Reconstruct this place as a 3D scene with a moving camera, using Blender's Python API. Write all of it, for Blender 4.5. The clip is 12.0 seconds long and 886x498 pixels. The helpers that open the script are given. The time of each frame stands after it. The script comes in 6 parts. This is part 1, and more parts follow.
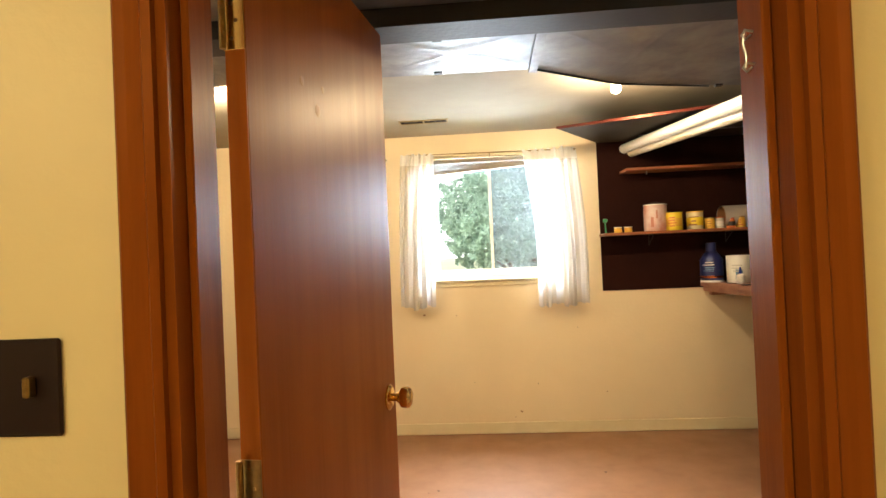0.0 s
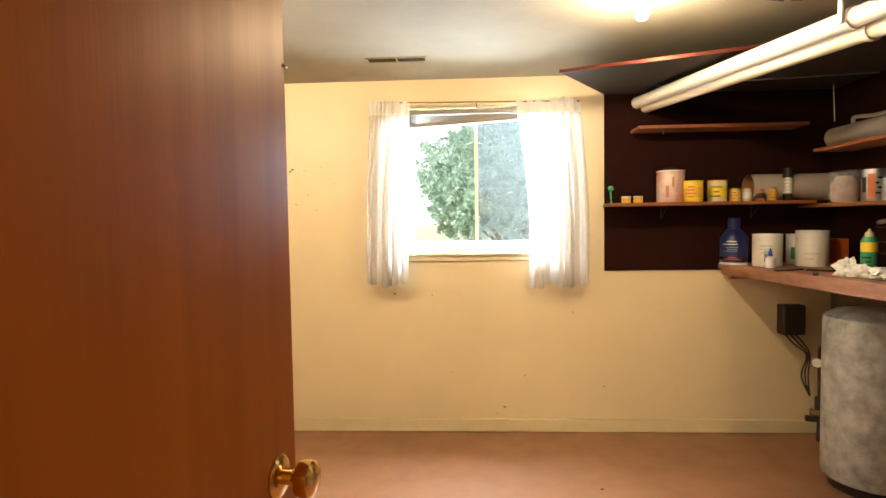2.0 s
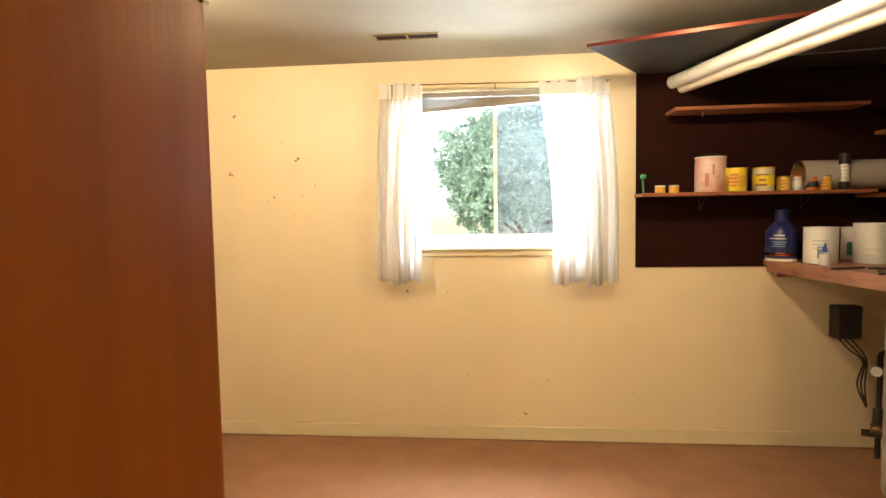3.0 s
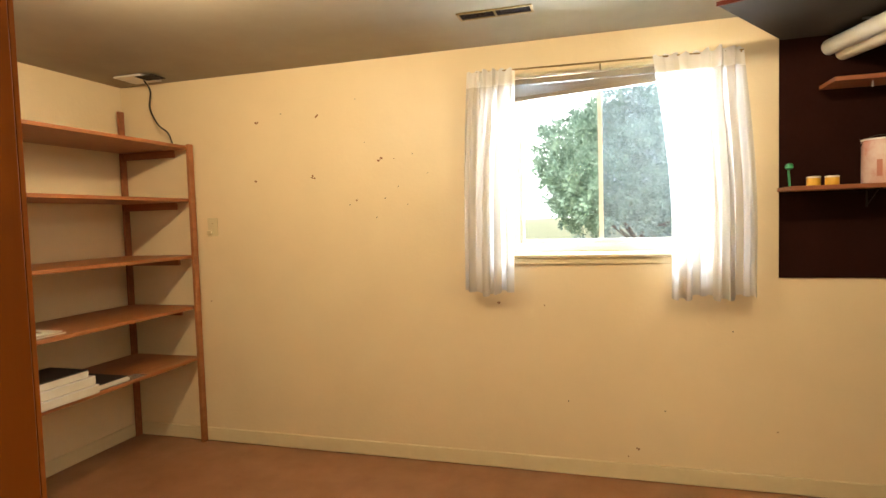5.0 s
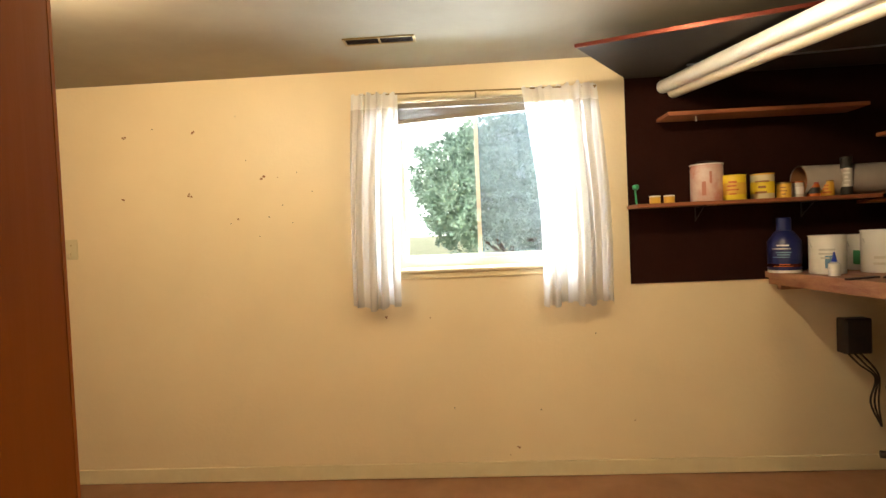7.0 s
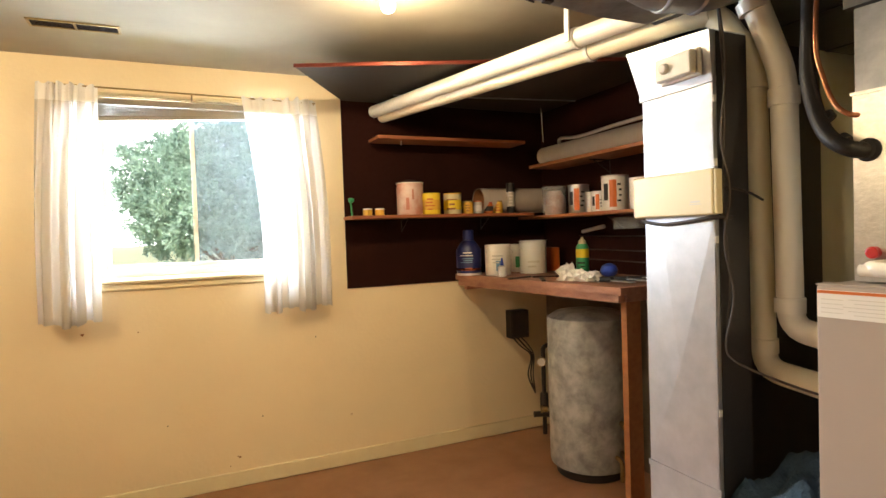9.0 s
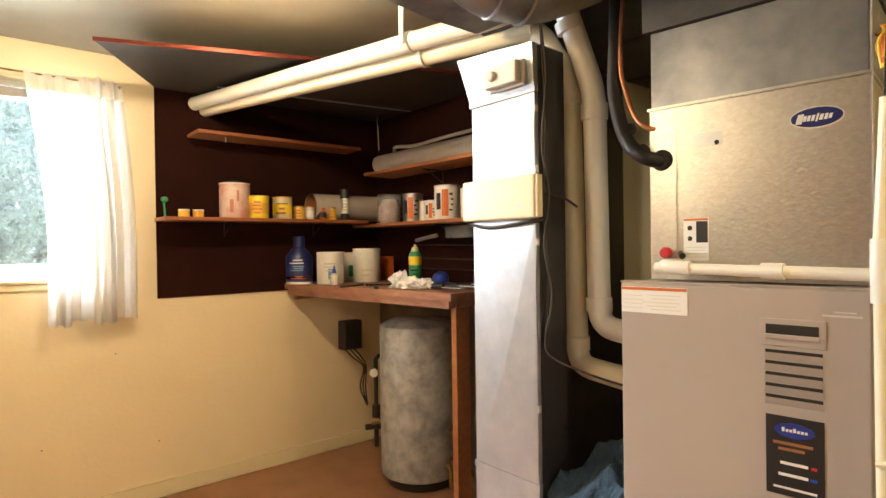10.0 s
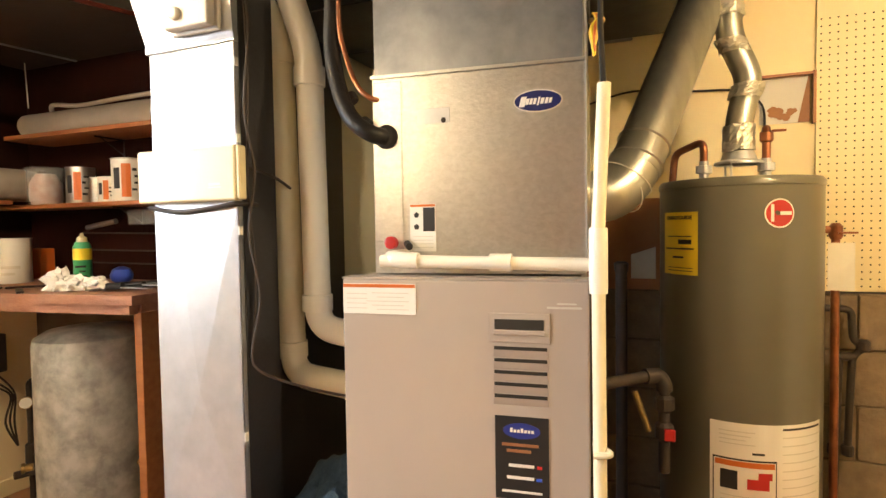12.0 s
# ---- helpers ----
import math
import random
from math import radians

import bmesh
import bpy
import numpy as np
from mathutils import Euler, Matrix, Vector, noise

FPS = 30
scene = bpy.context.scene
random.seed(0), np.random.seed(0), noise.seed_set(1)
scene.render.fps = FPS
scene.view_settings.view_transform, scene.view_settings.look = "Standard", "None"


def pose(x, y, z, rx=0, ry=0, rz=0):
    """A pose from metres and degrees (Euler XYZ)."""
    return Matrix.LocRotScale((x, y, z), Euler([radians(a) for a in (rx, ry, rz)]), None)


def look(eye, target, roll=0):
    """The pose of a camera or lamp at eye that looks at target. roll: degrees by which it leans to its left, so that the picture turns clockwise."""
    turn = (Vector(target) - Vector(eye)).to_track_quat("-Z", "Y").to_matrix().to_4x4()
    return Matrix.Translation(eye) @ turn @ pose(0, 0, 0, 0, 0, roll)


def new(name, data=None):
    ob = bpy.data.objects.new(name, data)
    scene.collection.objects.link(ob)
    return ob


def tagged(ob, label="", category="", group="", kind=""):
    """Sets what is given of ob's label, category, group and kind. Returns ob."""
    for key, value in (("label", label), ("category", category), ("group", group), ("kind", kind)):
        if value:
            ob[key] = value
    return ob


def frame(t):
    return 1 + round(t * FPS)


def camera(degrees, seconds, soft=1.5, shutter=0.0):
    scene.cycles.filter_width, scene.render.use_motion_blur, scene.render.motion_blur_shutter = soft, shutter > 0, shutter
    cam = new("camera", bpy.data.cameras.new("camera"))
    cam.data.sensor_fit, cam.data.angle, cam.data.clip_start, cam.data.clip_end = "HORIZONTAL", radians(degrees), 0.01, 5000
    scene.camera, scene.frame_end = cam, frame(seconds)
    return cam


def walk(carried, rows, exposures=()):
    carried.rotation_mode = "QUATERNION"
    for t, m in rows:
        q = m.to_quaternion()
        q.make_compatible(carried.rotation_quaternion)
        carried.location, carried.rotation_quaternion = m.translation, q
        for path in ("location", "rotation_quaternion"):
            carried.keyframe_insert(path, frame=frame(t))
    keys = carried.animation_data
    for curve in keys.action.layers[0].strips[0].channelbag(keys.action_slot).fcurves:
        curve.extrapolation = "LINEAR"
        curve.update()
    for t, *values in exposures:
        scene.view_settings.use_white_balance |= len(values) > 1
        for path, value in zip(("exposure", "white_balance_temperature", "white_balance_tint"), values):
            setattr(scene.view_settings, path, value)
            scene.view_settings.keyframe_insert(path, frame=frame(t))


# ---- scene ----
cam = camera(76.0, 12.0)
PATH = [
    (0, (1.342, 1.083, 1.358), (1.192, 3.077, 1.382), -2.5),
    (0.5, (1.346, 1.237, 1.367), (1.218, 3.233, 1.354), -2.2),
    (1, (1.329, 1.392, 1.37), (1.242, 3.39, 1.326), -1.6),
    (1.5, (1.349, 1.543, 1.38), (1.266, 3.54, 1.298), -1.2),
    (2, (1.376, 1.744, 1.38), (1.265, 3.739, 1.28), -0.9),
    (2.5, (1.392, 1.906, 1.382), (1.262, 3.899, 1.264), -0.9),
    (3, (1.41, 2.014, 1.385), (1.214, 4.0, 1.255), -1.0),
    (4.8, (1.425, 2.369, 1.373), (0.883, 4.291, 1.265), -1.3),
    (5.5, (1.398, 2.405, 1.369), (0.825, 4.319, 1.263), -2.3),
    (6, (1.388, 2.4, 1.357), (0.914, 4.343, 1.268), -2.6),
    (6.5, (1.38, 2.352, 1.365), (1.061, 4.325, 1.291), -2.6),
    (7, (1.363, 2.27, 1.365), (1.25, 4.266, 1.309), -2.5),
    (7.5, (1.355, 2.186, 1.373), (1.499, 4.18, 1.32), -2.4),
    (9.5, (1.362, 2.103, 1.331), (2.414, 3.804, 1.296), -1.3),
    (10, (1.419, 2.154, 1.304), (2.714, 3.679, 1.291), -0.8),
    (10.5, (1.499, 2.204, 1.336), (2.967, 3.562, 1.276), -1.2),
    (11, (1.561, 2.237, 1.322), (5.593, 5.284, 1.173), -0.546),
    (11.5, (1.603, 2.296, 1.31), (3.361, 3.247, 1.251), -0.8),
    (12, (1.652, 2.305, 1.31), (3.505, 3.053, 1.234), -0.9),
]
EXPOSURES = [(0, 0.92), (1, 0.88), (2.5, 0.98), (5.5, 0.62), (6.5, 0.64), (7.5, 0.52), (8.5, 0.65), (9.5, 0.86), (10.5, 1.15), (12, 1.36)]
walk(cam, [(t, look(eye, target, roll)) for t, eye, target, roll in PATH], EXPOSURES)

# world, lamps and daylight
world = bpy.data.worlds.new("sky")
scene.world = world
world.use_nodes = True
wn = world.node_tree.nodes
sky = wn.new("ShaderNodeTexSky")
sky.sky_type, sky.sun_disc = "NISHITA", False
sky.dust_density = 2.0
sky.sun_elevation, sky.sun_rotation = radians(50), radians(200)
world.node_tree.links.new(sky.outputs[0], wn["Background"].inputs[0])
wn["Background"].inputs[1].default_value = 0.15


def lamp(name, kind, m, power, colour, **more):
    data = bpy.data.lights.new(name, kind)
    data.energy, data.color = power, colour
    for key, value in more.items():
        if key == "radius":
            data.shadow_soft_size = value
        elif key == "angle":
            data.angle = value
        elif key == "size":
            data.shape, data.size, data.size_y = "RECTANGLE", value[0], value[1]
    ob = new(name, data)
    ob.matrix_world = m
    return ob


WARM = (1.0, 0.77, 0.47)
BULBS = [(2.05, 4.07), (-0.05, 3.90), (2.42, 1.25)]
lamp("sun", "SUN", pose(0, 0, 10, 40, 0, -20), 5.0, (1.0, 0.95, 0.88), angle=radians(0.5))
lamp("bulb_light", "POINT", pose(2.05, 4.07, 2.20), 23, WARM, radius=0.035)
lamp("bulb_light", "POINT", pose(-0.05, 3.90, 2.19), 38, WARM, radius=0.035)
lamp("utility_light", "POINT", pose(2.42, 1.25, 2.19), 27, WARM, radius=0.035)
lamp("hall_light", "POINT", pose(1.10, 0.20, 2.05), 14, (1.0, 0.80, 0.42), radius=0.06)
# Added fill lamp, unseen; aimed through the doorway to brighten the vent pipes.
lamp("hall_light", "POINT", pose(-0.35, 0.25, 2.00), 18, (1.0, 0.84, 0.48), radius=0.06)
lamp("daylight", "AREA", pose(1.40, 5.80, 1.86, -55, 0, 0), 150, (0.78, 0.89, 1.0), size=(1.1, 0.8))


# materials
def material(name, colour=(0.5, 0.5, 0.5), rough=0.6, metal=0.0, colour2=None, scale=6.0, stretch=(1, 1, 1), contrast=0.5,
             bump=0.0, bump_scale=60.0, emit=0.0, alpha=1.0, coat=0.0, tint=None, transmission=0.0, rough2=None, spec=0.5, detail=6, kind="noise", swirl=0.15):
    m = bpy.data.materials.new(name)
    m.use_nodes = True
    nt = m.node_tree
    n, l = nt.nodes, nt.links
    b = n["Principled BSDF"]
    b.inputs["Base Color"].default_value = (*colour, 1)
    b.inputs["Roughness"].default_value = rough
    b.inputs["Metallic"].default_value = metal
    b.inputs["Specular IOR Level"].default_value = spec
    b.inputs["Alpha"].default_value = alpha
    if tint:
        b.inputs["Specular Tint"].default_value = (*tint, 1)
    b.inputs["Coat Weight"].default_value = coat
    b.inputs["Coat Roughness"].default_value = 0.15
    b.inputs["Transmission Weight"].default_value = transmission
    if emit:
        b.inputs["Emission Color"].default_value = (*colour, 1)
        b.inputs["Emission Strength"].default_value = emit
    if colour2 or bump or rough2 is not None:
        tc = n.new("ShaderNodeTexCoord")
        mp = n.new("ShaderNodeMapping")
        mp.inputs["Scale"].default_value = stretch
        l.new(tc.outputs["Object"], mp.inputs[0])
    if colour2 or rough2 is not None:
        if kind == "voronoi":
            t = n.new("ShaderNodeTexVoronoi")
            t.inputs["Scale"].default_value = scale
            out = t.outputs["Color"]
        else:
            t = n.new("ShaderNodeTexNoise")
            t.inputs["Scale"].default_value = scale
            t.inputs["Detail"].default_value = detail
            t.inputs["Roughness"].default_value = 0.6
            t.inputs["Distortion"].default_value = swirl
            out = t.outputs["Fac"]
        l.new(mp.outputs[0], t.inputs["Vector"])
        r = n.new("ShaderNodeMapRange")
        r.inputs["From Min"].default_value = 0.5 - 0.5 * contrast
        r.inputs["From Max"].default_value = 0.5 + 0.5 * contrast
        l.new(out, r.inputs[0])
        if colour2:
            mix = n.new("ShaderNodeMix")
            mix.data_type = "RGBA"
            mix.inputs["A"].default_value = (*colour, 1)
            mix.inputs["B"].default_value = (*colour2, 1)
            l.new(r.outputs[0], mix.inputs["Factor"])
            l.new(mix.outputs["Result"], b.inputs["Base Color"])
        if rough2 is not None:
            q = n.new("ShaderNodeMapRange")
            q.inputs["To Min"].default_value, q.inputs["To Max"].default_value = rough, rough2
            l.new(r.outputs[0], q.inputs[0])
            l.new(q.outputs[0], b.inputs["Roughness"])
    if bump:
        t2 = n.new("ShaderNodeTexNoise")
        t2.inputs["Scale"].default_value = bump_scale
        t2.inputs["Detail"].default_value = 4
        l.new(mp.outputs[0], t2.inputs["Vector"])
        bp = n.new("ShaderNodeBump")
        bp.inputs["Strength"].default_value = bump
        bp.inputs["Distance"].default_value = 0.01
        l.new(t2.outputs["Fac"], bp.inputs["Height"])
        l.new(bp.outputs[0], b.inputs["Normal"])
    return m


M = {}
M["wall"] = material("cream_wall_paint", (0.83, 0.69, 0.45), 0.45, colour2=(0.77, 0.635, 0.41), scale=2.2, bump=0.12, bump_scale=45)
M["hall"] = material("hall_wall_paint", (0.80, 0.68, 0.40), 0.5, colour2=(0.76, 0.63, 0.36), scale=3, bump=0.1, bump_scale=60)
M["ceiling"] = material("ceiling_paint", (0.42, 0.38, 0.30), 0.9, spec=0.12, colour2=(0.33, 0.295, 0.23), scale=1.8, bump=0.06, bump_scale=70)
M["floor"] = material("red_brown_floor_paint", (0.34, 0.165, 0.085), 0.29, colour2=(0.25, 0.115, 0.056), scale=5, bump=0.03, bump_scale=160, rough2=0.40, spec=0.5)
M["base"] = material("baseboard_paint", (0.78, 0.68, 0.44), 0.45, colour2=(0.72, 0.61, 0.38), scale=9, bump=0.05)
M["door"] = material("stained_mahogany_veneer", (0.38, 0.110, 0.012), 0.33, colour2=(0.23, 0.056, 0.005), scale=2.2, stretch=(7, 7, 0.35), contrast=0.75, rough2=0.40, coat=0.0, spec=0.13, bump=0.03, bump_scale=20, tint=(1.0, 0.60, 0.30))
M["edge"] = material("door_edge_wood", (0.42, 0.13, 0.022), 0.40, spec=0.15, colour2=(0.33, 0.09, 0.014), scale=4, stretch=(9, 9, 0.7), bump=0.04, tint=(1.0, 0.60, 0.30))
M["trim"] = material("stained_trim_wood", (0.32, 0.090, 0.012), 0.34, colour2=(0.19, 0.045, 0.006), scale=3, stretch=(9, 9, 0.5), coat=0.0, spec=0.08, bump=0.04, tint=(1.0, 0.60, 0.30))
M["shelf"] = material("varnished_shelf_wood", (0.40, 0.16, 0.055), 0.45, colour2=(0.28, 0.095, 0.03), scale=5, stretch=(8, 0.8, 8), bump=0.06)
M["shelfx"] = material("brown_shelf_wood", (0.36, 0.13, 0.05), 0.5, colour2=(0.22, 0.07, 0.03), scale=5, stretch=(0.8, 8, 8), bump=0.06)
M["bench"] = material("worn_bench_wood", (0.42, 0.215, 0.13), 0.55, colour2=(0.25, 0.10, 0.06), scale=7, stretch=(3, 0.9, 3), bump=0.3, contrast=0.35)
M["brown"] = material("dark_brown_wall_panel", (0.026, 0.0075, 0.0050), 0.8, spec=0.08, colour2=(0.017, 0.0050, 0.0035), scale=4, bump=0.06)
M["darkpanel"] = material("dark_grey_ceiling_panel", (0.070, 0.058, 0.047), 0.6, spec=0.2, colour2=(0.050, 0.042, 0.035), scale=3, bump=0.08)
M["galv"] = material("galvanised_sheet", (0.54, 0.555, 0.585), 0.32, 0.6, colour2=(0.40, 0.41, 0.44), scale=11, rough2=0.46, bump=0.05, bump_scale=30)
M["duct"] = material("dull_galvanised_duct", (0.36, 0.37, 0.39), 0.32, 0.85, colour2=(0.17, 0.175, 0.185), scale=7, rough2=0.55, bump=0.1, bump_scale=25)
M["foil"] = material("spangled_sheet_metal", (0.60, 0.59, 0.56), 0.29, 0.88, colour2=(0.46, 0.45, 0.42), scale=60, rough2=0.36, bump=0.10, bump_scale=95, stretch=(1, 1, 1.5), swirl=0.5)
# Stretched light and dark streaks paint reflections into the flue's colour.
M["flue"] = material("galvanised_flue_painted_reflections", (0.44, 0.43, 0.38), 0.30, 0.85, colour2=(0.30, 0.295, 0.26), scale=5, rough2=0.46, stretch=(3, 3, 0.6), bump=0.05, bump_scale=20)
M["tank"] = material("weathered_galvanised_tank", (0.50, 0.505, 0.495), 0.5, 0.25, colour2=(0.25, 0.255, 0.25), scale=12, rough2=0.65, contrast=0.32, bump=0.1, bump_scale=50)
# Dark metal tone with the shade above the furnace put into its colour.
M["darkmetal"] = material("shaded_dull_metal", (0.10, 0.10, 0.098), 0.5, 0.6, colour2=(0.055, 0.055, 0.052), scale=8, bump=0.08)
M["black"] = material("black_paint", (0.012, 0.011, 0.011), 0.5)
M["rubber"] = material("black_foam_insulation", (0.010, 0.009, 0.009), 0.5, spec=0.3, bump=0.2, bump_scale=80)
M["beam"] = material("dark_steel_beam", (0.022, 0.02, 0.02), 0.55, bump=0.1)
M["pvc"] = material("white_plastic_pipe", (0.80, 0.78, 0.72), 0.28, colour2=(0.76, 0.72, 0.60), scale=5)
M["tape"] = material("crumpled_foil_tape", (0.66, 0.65, 0.60), 0.36, 0.9, bump=0.6, bump_scale=60)
M["block"] = material("bare_concrete_block", (0.24, 0.18, 0.11), 0.9, colour2=(0.15, 0.11, 0.068), scale=14, bump=0.5, bump_scale=60)
M["pvcold"] = material("yellowed_plastic_pipe", (0.80, 0.74, 0.58), 0.30, colour2=(0.74, 0.65, 0.44), scale=6)
M["furnace"] = material("taupe_enamel", (0.40, 0.34, 0.30), 0.36, colour2=(0.375, 0.318, 0.28), scale=3)
M["heater"] = material("grey_green_enamel", (0.115, 0.108, 0.082), 0.28, colour2=(0.10, 0.094, 0.07), scale=3)
M["cream"] = material("cream_plastic", (0.66, 0.575, 0.35), 0.4)
M["greyplastic"] = material("grey_plastic", (0.55, 0.53, 0.48), 0.45)
M["white"] = material("white_paint", (0.78, 0.76, 0.70), 0.4)
M["label"] = material("white_label", (0.74, 0.72, 0.68), 0.5)
M["brass"] = material("polished_brass", (0.72, 0.46, 0.14), 0.18, 1.0)
M["darkbrass"] = material("aged_brass", (0.42, 0.30, 0.12), 0.4, 1.0, colour2=(0.2, 0.13, 0.06), scale=60)
M["switch"] = material("dark_switch_plate", (0.020, 0.010, 0.010), 0.45, spec=0.2)
M["steel"] = material("zinc_steel", (0.55, 0.54, 0.5), 0.35, 1.0)
M["copper"] = material("copper_pipe", (0.42, 0.17, 0.085), 0.38, 0.9, colour2=(0.22, 0.09, 0.05), scale=25)
M["iron"] = material("black_iron_pipe", (0.035, 0.032, 0.030), 0.55, 0.4, colour2=(0.06, 0.042, 0.032), scale=20)
M["concrete"] = material("bare_concrete", (0.19, 0.145, 0.10), 0.85, colour2=(0.10, 0.075, 0.05), scale=5, bump=0.5, bump_scale=30)
M["bluewall"] = material("pale_grey_wall", (0.55, 0.58, 0.55), 0.6, colour2=(0.50, 0.52, 0.48), scale=4)
M["cardboard"] = material("brown_hardboard", (0.34, 0.15, 0.055), 0.6, colour2=(0.24, 0.10, 0.04), scale=6)
M["peg"] = material("pegboard_paint", (0.76, 0.66, 0.40), 0.5, colour2=(0.71, 0.60, 0.35), scale=5)
M["hole"] = material("dark_hole", (0.02, 0.015, 0.01), 0.9)
M["red"] = material("red_plastic", (0.42, 0.02, 0.02), 0.35)
M["redtrim"] = material("red_metal_trim", (0.16, 0.035, 0.022), 0.25, 0.7)
M["navy"] = material("dark_blue_print", (0.012, 0.018, 0.10), 0.3)
M["badgeblue"] = material("deep_blue_print", (0.02, 0.035, 0.22), 0.3)
M["yellow"] = material("yellow_print", (0.80, 0.60, 0.03), 0.45)
M["amber"] = material("amber_can_print", (0.72, 0.42, 0.05), 0.4)
M["orange"] = material("orange_print", (0.55, 0.13, 0.02), 0.4)
M["pinkcan"] = material("pinkish_plastic", (0.70, 0.56, 0.50), 0.4, colour2=(0.55, 0.24, 0.18), scale=9, contrast=0.3)
M["pinkpatch"] = material("pinkish_drip", (0.50, 0.20, 0.14), 0.5)
M["blueprint"] = material("pale_blue_print", (0.15, 0.28, 0.42), 0.45)
M["paper"] = material("paper", (0.70, 0.67, 0.58), 0.7, colour2=(0.62, 0.58, 0.48), scale=12)
M["tissue"] = material("white_tissue", (0.80, 0.78, 0.74), 0.8, bump=0.3, bump_scale=60)
M["green"] = material("green_print", (0.04, 0.30, 0.12), 0.35)
M["blue"] = material("blue_plastic", (0.02, 0.06, 0.42), 0.35)
M["clear"] = material("cloudy_plastic_tub", (0.50, 0.55, 0.60), 0.25, alpha=0.32)
M["fabric"] = material("blue_grey_blanket", (0.05, 0.09, 0.14), 0.95, colour2=(0.025, 0.05, 0.08), scale=30, bump=0.9, bump_scale=90)
M["roll"] = material("rolled_grey_vinyl", (0.46, 0.40, 0.34), 0.6, colour2=(0.37, 0.32, 0.27), scale=8)
M["window"] = material("window_frame_paint", (0.75, 0.70, 0.60), 0.4)
M["blind"] = material("beige_blind_slat", (0.27, 0.22, 0.155), 0.5)
M["leaf"] = material("juniper_foliage", (0.20, 0.31, 0.25), 0.55, colour2=(0.34, 0.44, 0.36), scale=4)
M["bark"] = material("bark", (0.12, 0.08, 0.05), 0.9, bump=0.4)
M["grass"] = material("dry_grass", (0.34, 0.32, 0.20), 0.9, colour2=(0.22, 0.25, 0.12), scale=3, bump=0.4)
M["sky_white"] = material("bright_hazy_sky", (0.93, 0.97, 1.0), 0.9, emit=1.3)
M["glow"] = material("lit_bulb", (1.0, 0.80, 0.52), 0.4, emit=14)
M["porcelain"] = material("porcelain", (0.8, 0.78, 0.72), 0.3)


def sheer(name):
    m = bpy.data.materials.new(name)
    m.use_nodes = True
    n, l = m.node_tree.nodes, m.node_tree.links
    out = n["Material Output"]
    n.remove(n["Principled BSDF"])
    d, t, c, mx, mx2 = (n.new("ShaderNode" + k) for k in ("BsdfDiffuse", "BsdfTranslucent", "BsdfTransparent", "MixShader", "MixShader"))
    d.inputs[0].default_value = (0.70, 0.64, 0.55, 1)
    t.inputs[0].default_value = (0.66, 0.65, 0.63, 1)
    mx.inputs[0].default_value, mx2.inputs[0].default_value = 0.42, 0.10
    l.new(d.outputs[0], mx.inputs[1]); l.new(t.outputs[0], mx.inputs[2])
    l.new(mx.outputs[0], mx2.inputs[1]); l.new(c.outputs[0], mx2.inputs[2])
    l.new(mx2.outputs[0], out.inputs[0])
    tc, wv, bp = n.new("ShaderNodeTexCoord"), n.new("ShaderNodeTexNoise"), n.new("ShaderNodeBump")
    wv.inputs["Scale"].default_value = 220
    bp.inputs["Strength"].default_value = 0.25
    l.new(tc.outputs["Object"], wv.inputs["Vector"]); l.new(wv.outputs["Fac"], bp.inputs["Height"])
    l.new(bp.outputs[0], d.inputs["Normal"])
    return m


def glass(name, tint, haze):
    m = bpy.data.materials.new(name)
    m.use_nodes = True
    n, l = m.node_tree.nodes, m.node_tree.links
    out = n["Material Output"]
    n.remove(n["Principled BSDF"])
    c, g, d, mx, mx2, fr = (n.new("ShaderNode" + k) for k in ("BsdfTransparent", "BsdfGlossy", "BsdfDiffuse", "MixShader", "MixShader", "Fresnel"))
    c.inputs[0].default_value = (*tint, 1)
    g.inputs[1].default_value = 0.02
    d.inputs[0].default_value = (0.55, 0.58, 0.62, 1)
    mx2.inputs[0].default_value = haze
    fr.inputs[0].default_value = 1.12
    l.new(fr.outputs[0], mx.inputs[0]); l.new(c.outputs[0], mx.inputs[1]); l.new(g.outputs[0], mx.inputs[2])
    l.new(mx.outputs[0], mx2.inputs[1]); l.new(d.outputs[0], mx2.inputs[2])
    l.new(mx2.outputs[0], out.inputs[0])
    return m


M["sheer"] = sheer("sheer_curtain_cloth")
M["glass"] = glass("window_glass", (0.97, 0.98, 0.97), 0.0)
M["screen"] = glass("screened_glass", (0.80, 0.84, 0.88), 0.09)

# builders
ORIGIN = {}


def thing(name, at, label, category, group=""):
    ob = new(name)
    ob.location = at
    ob.empty_display_size = 0.1
    ORIGIN[ob] = Vector(at)
    return tagged(ob, label, category, group)


def part(name, bm, mat, parent=None, label="", smooth=False):
    """One mesh object; its shape is given in world metres."""
    org = ORIGIN.get(parent, Vector((0, 0, 0)))
    bmesh.ops.translate(bm, verts=bm.verts, vec=-org)
    bmesh.ops.recalc_face_normals(bm, faces=bm.faces)
    me = bpy.data.meshes.new(name)
    bm.to_mesh(me)
    bm.free()
    me.materials.append(M[mat] if isinstance(mat, str) else mat)
    if smooth:
        me.polygons.foreach_set("use_smooth", [True] * len(me.polygons))
        me.set_sharp_from_angle(angle=radians(40))
    ob = new(name, me)
    ob.parent = parent
    ORIGIN[ob] = org
    return tagged(ob, label)


def setting(name, bm, mat, label, category, smooth=False):
    return tagged(part(name, bm, mat, None, label, smooth), category=category, kind="structure")


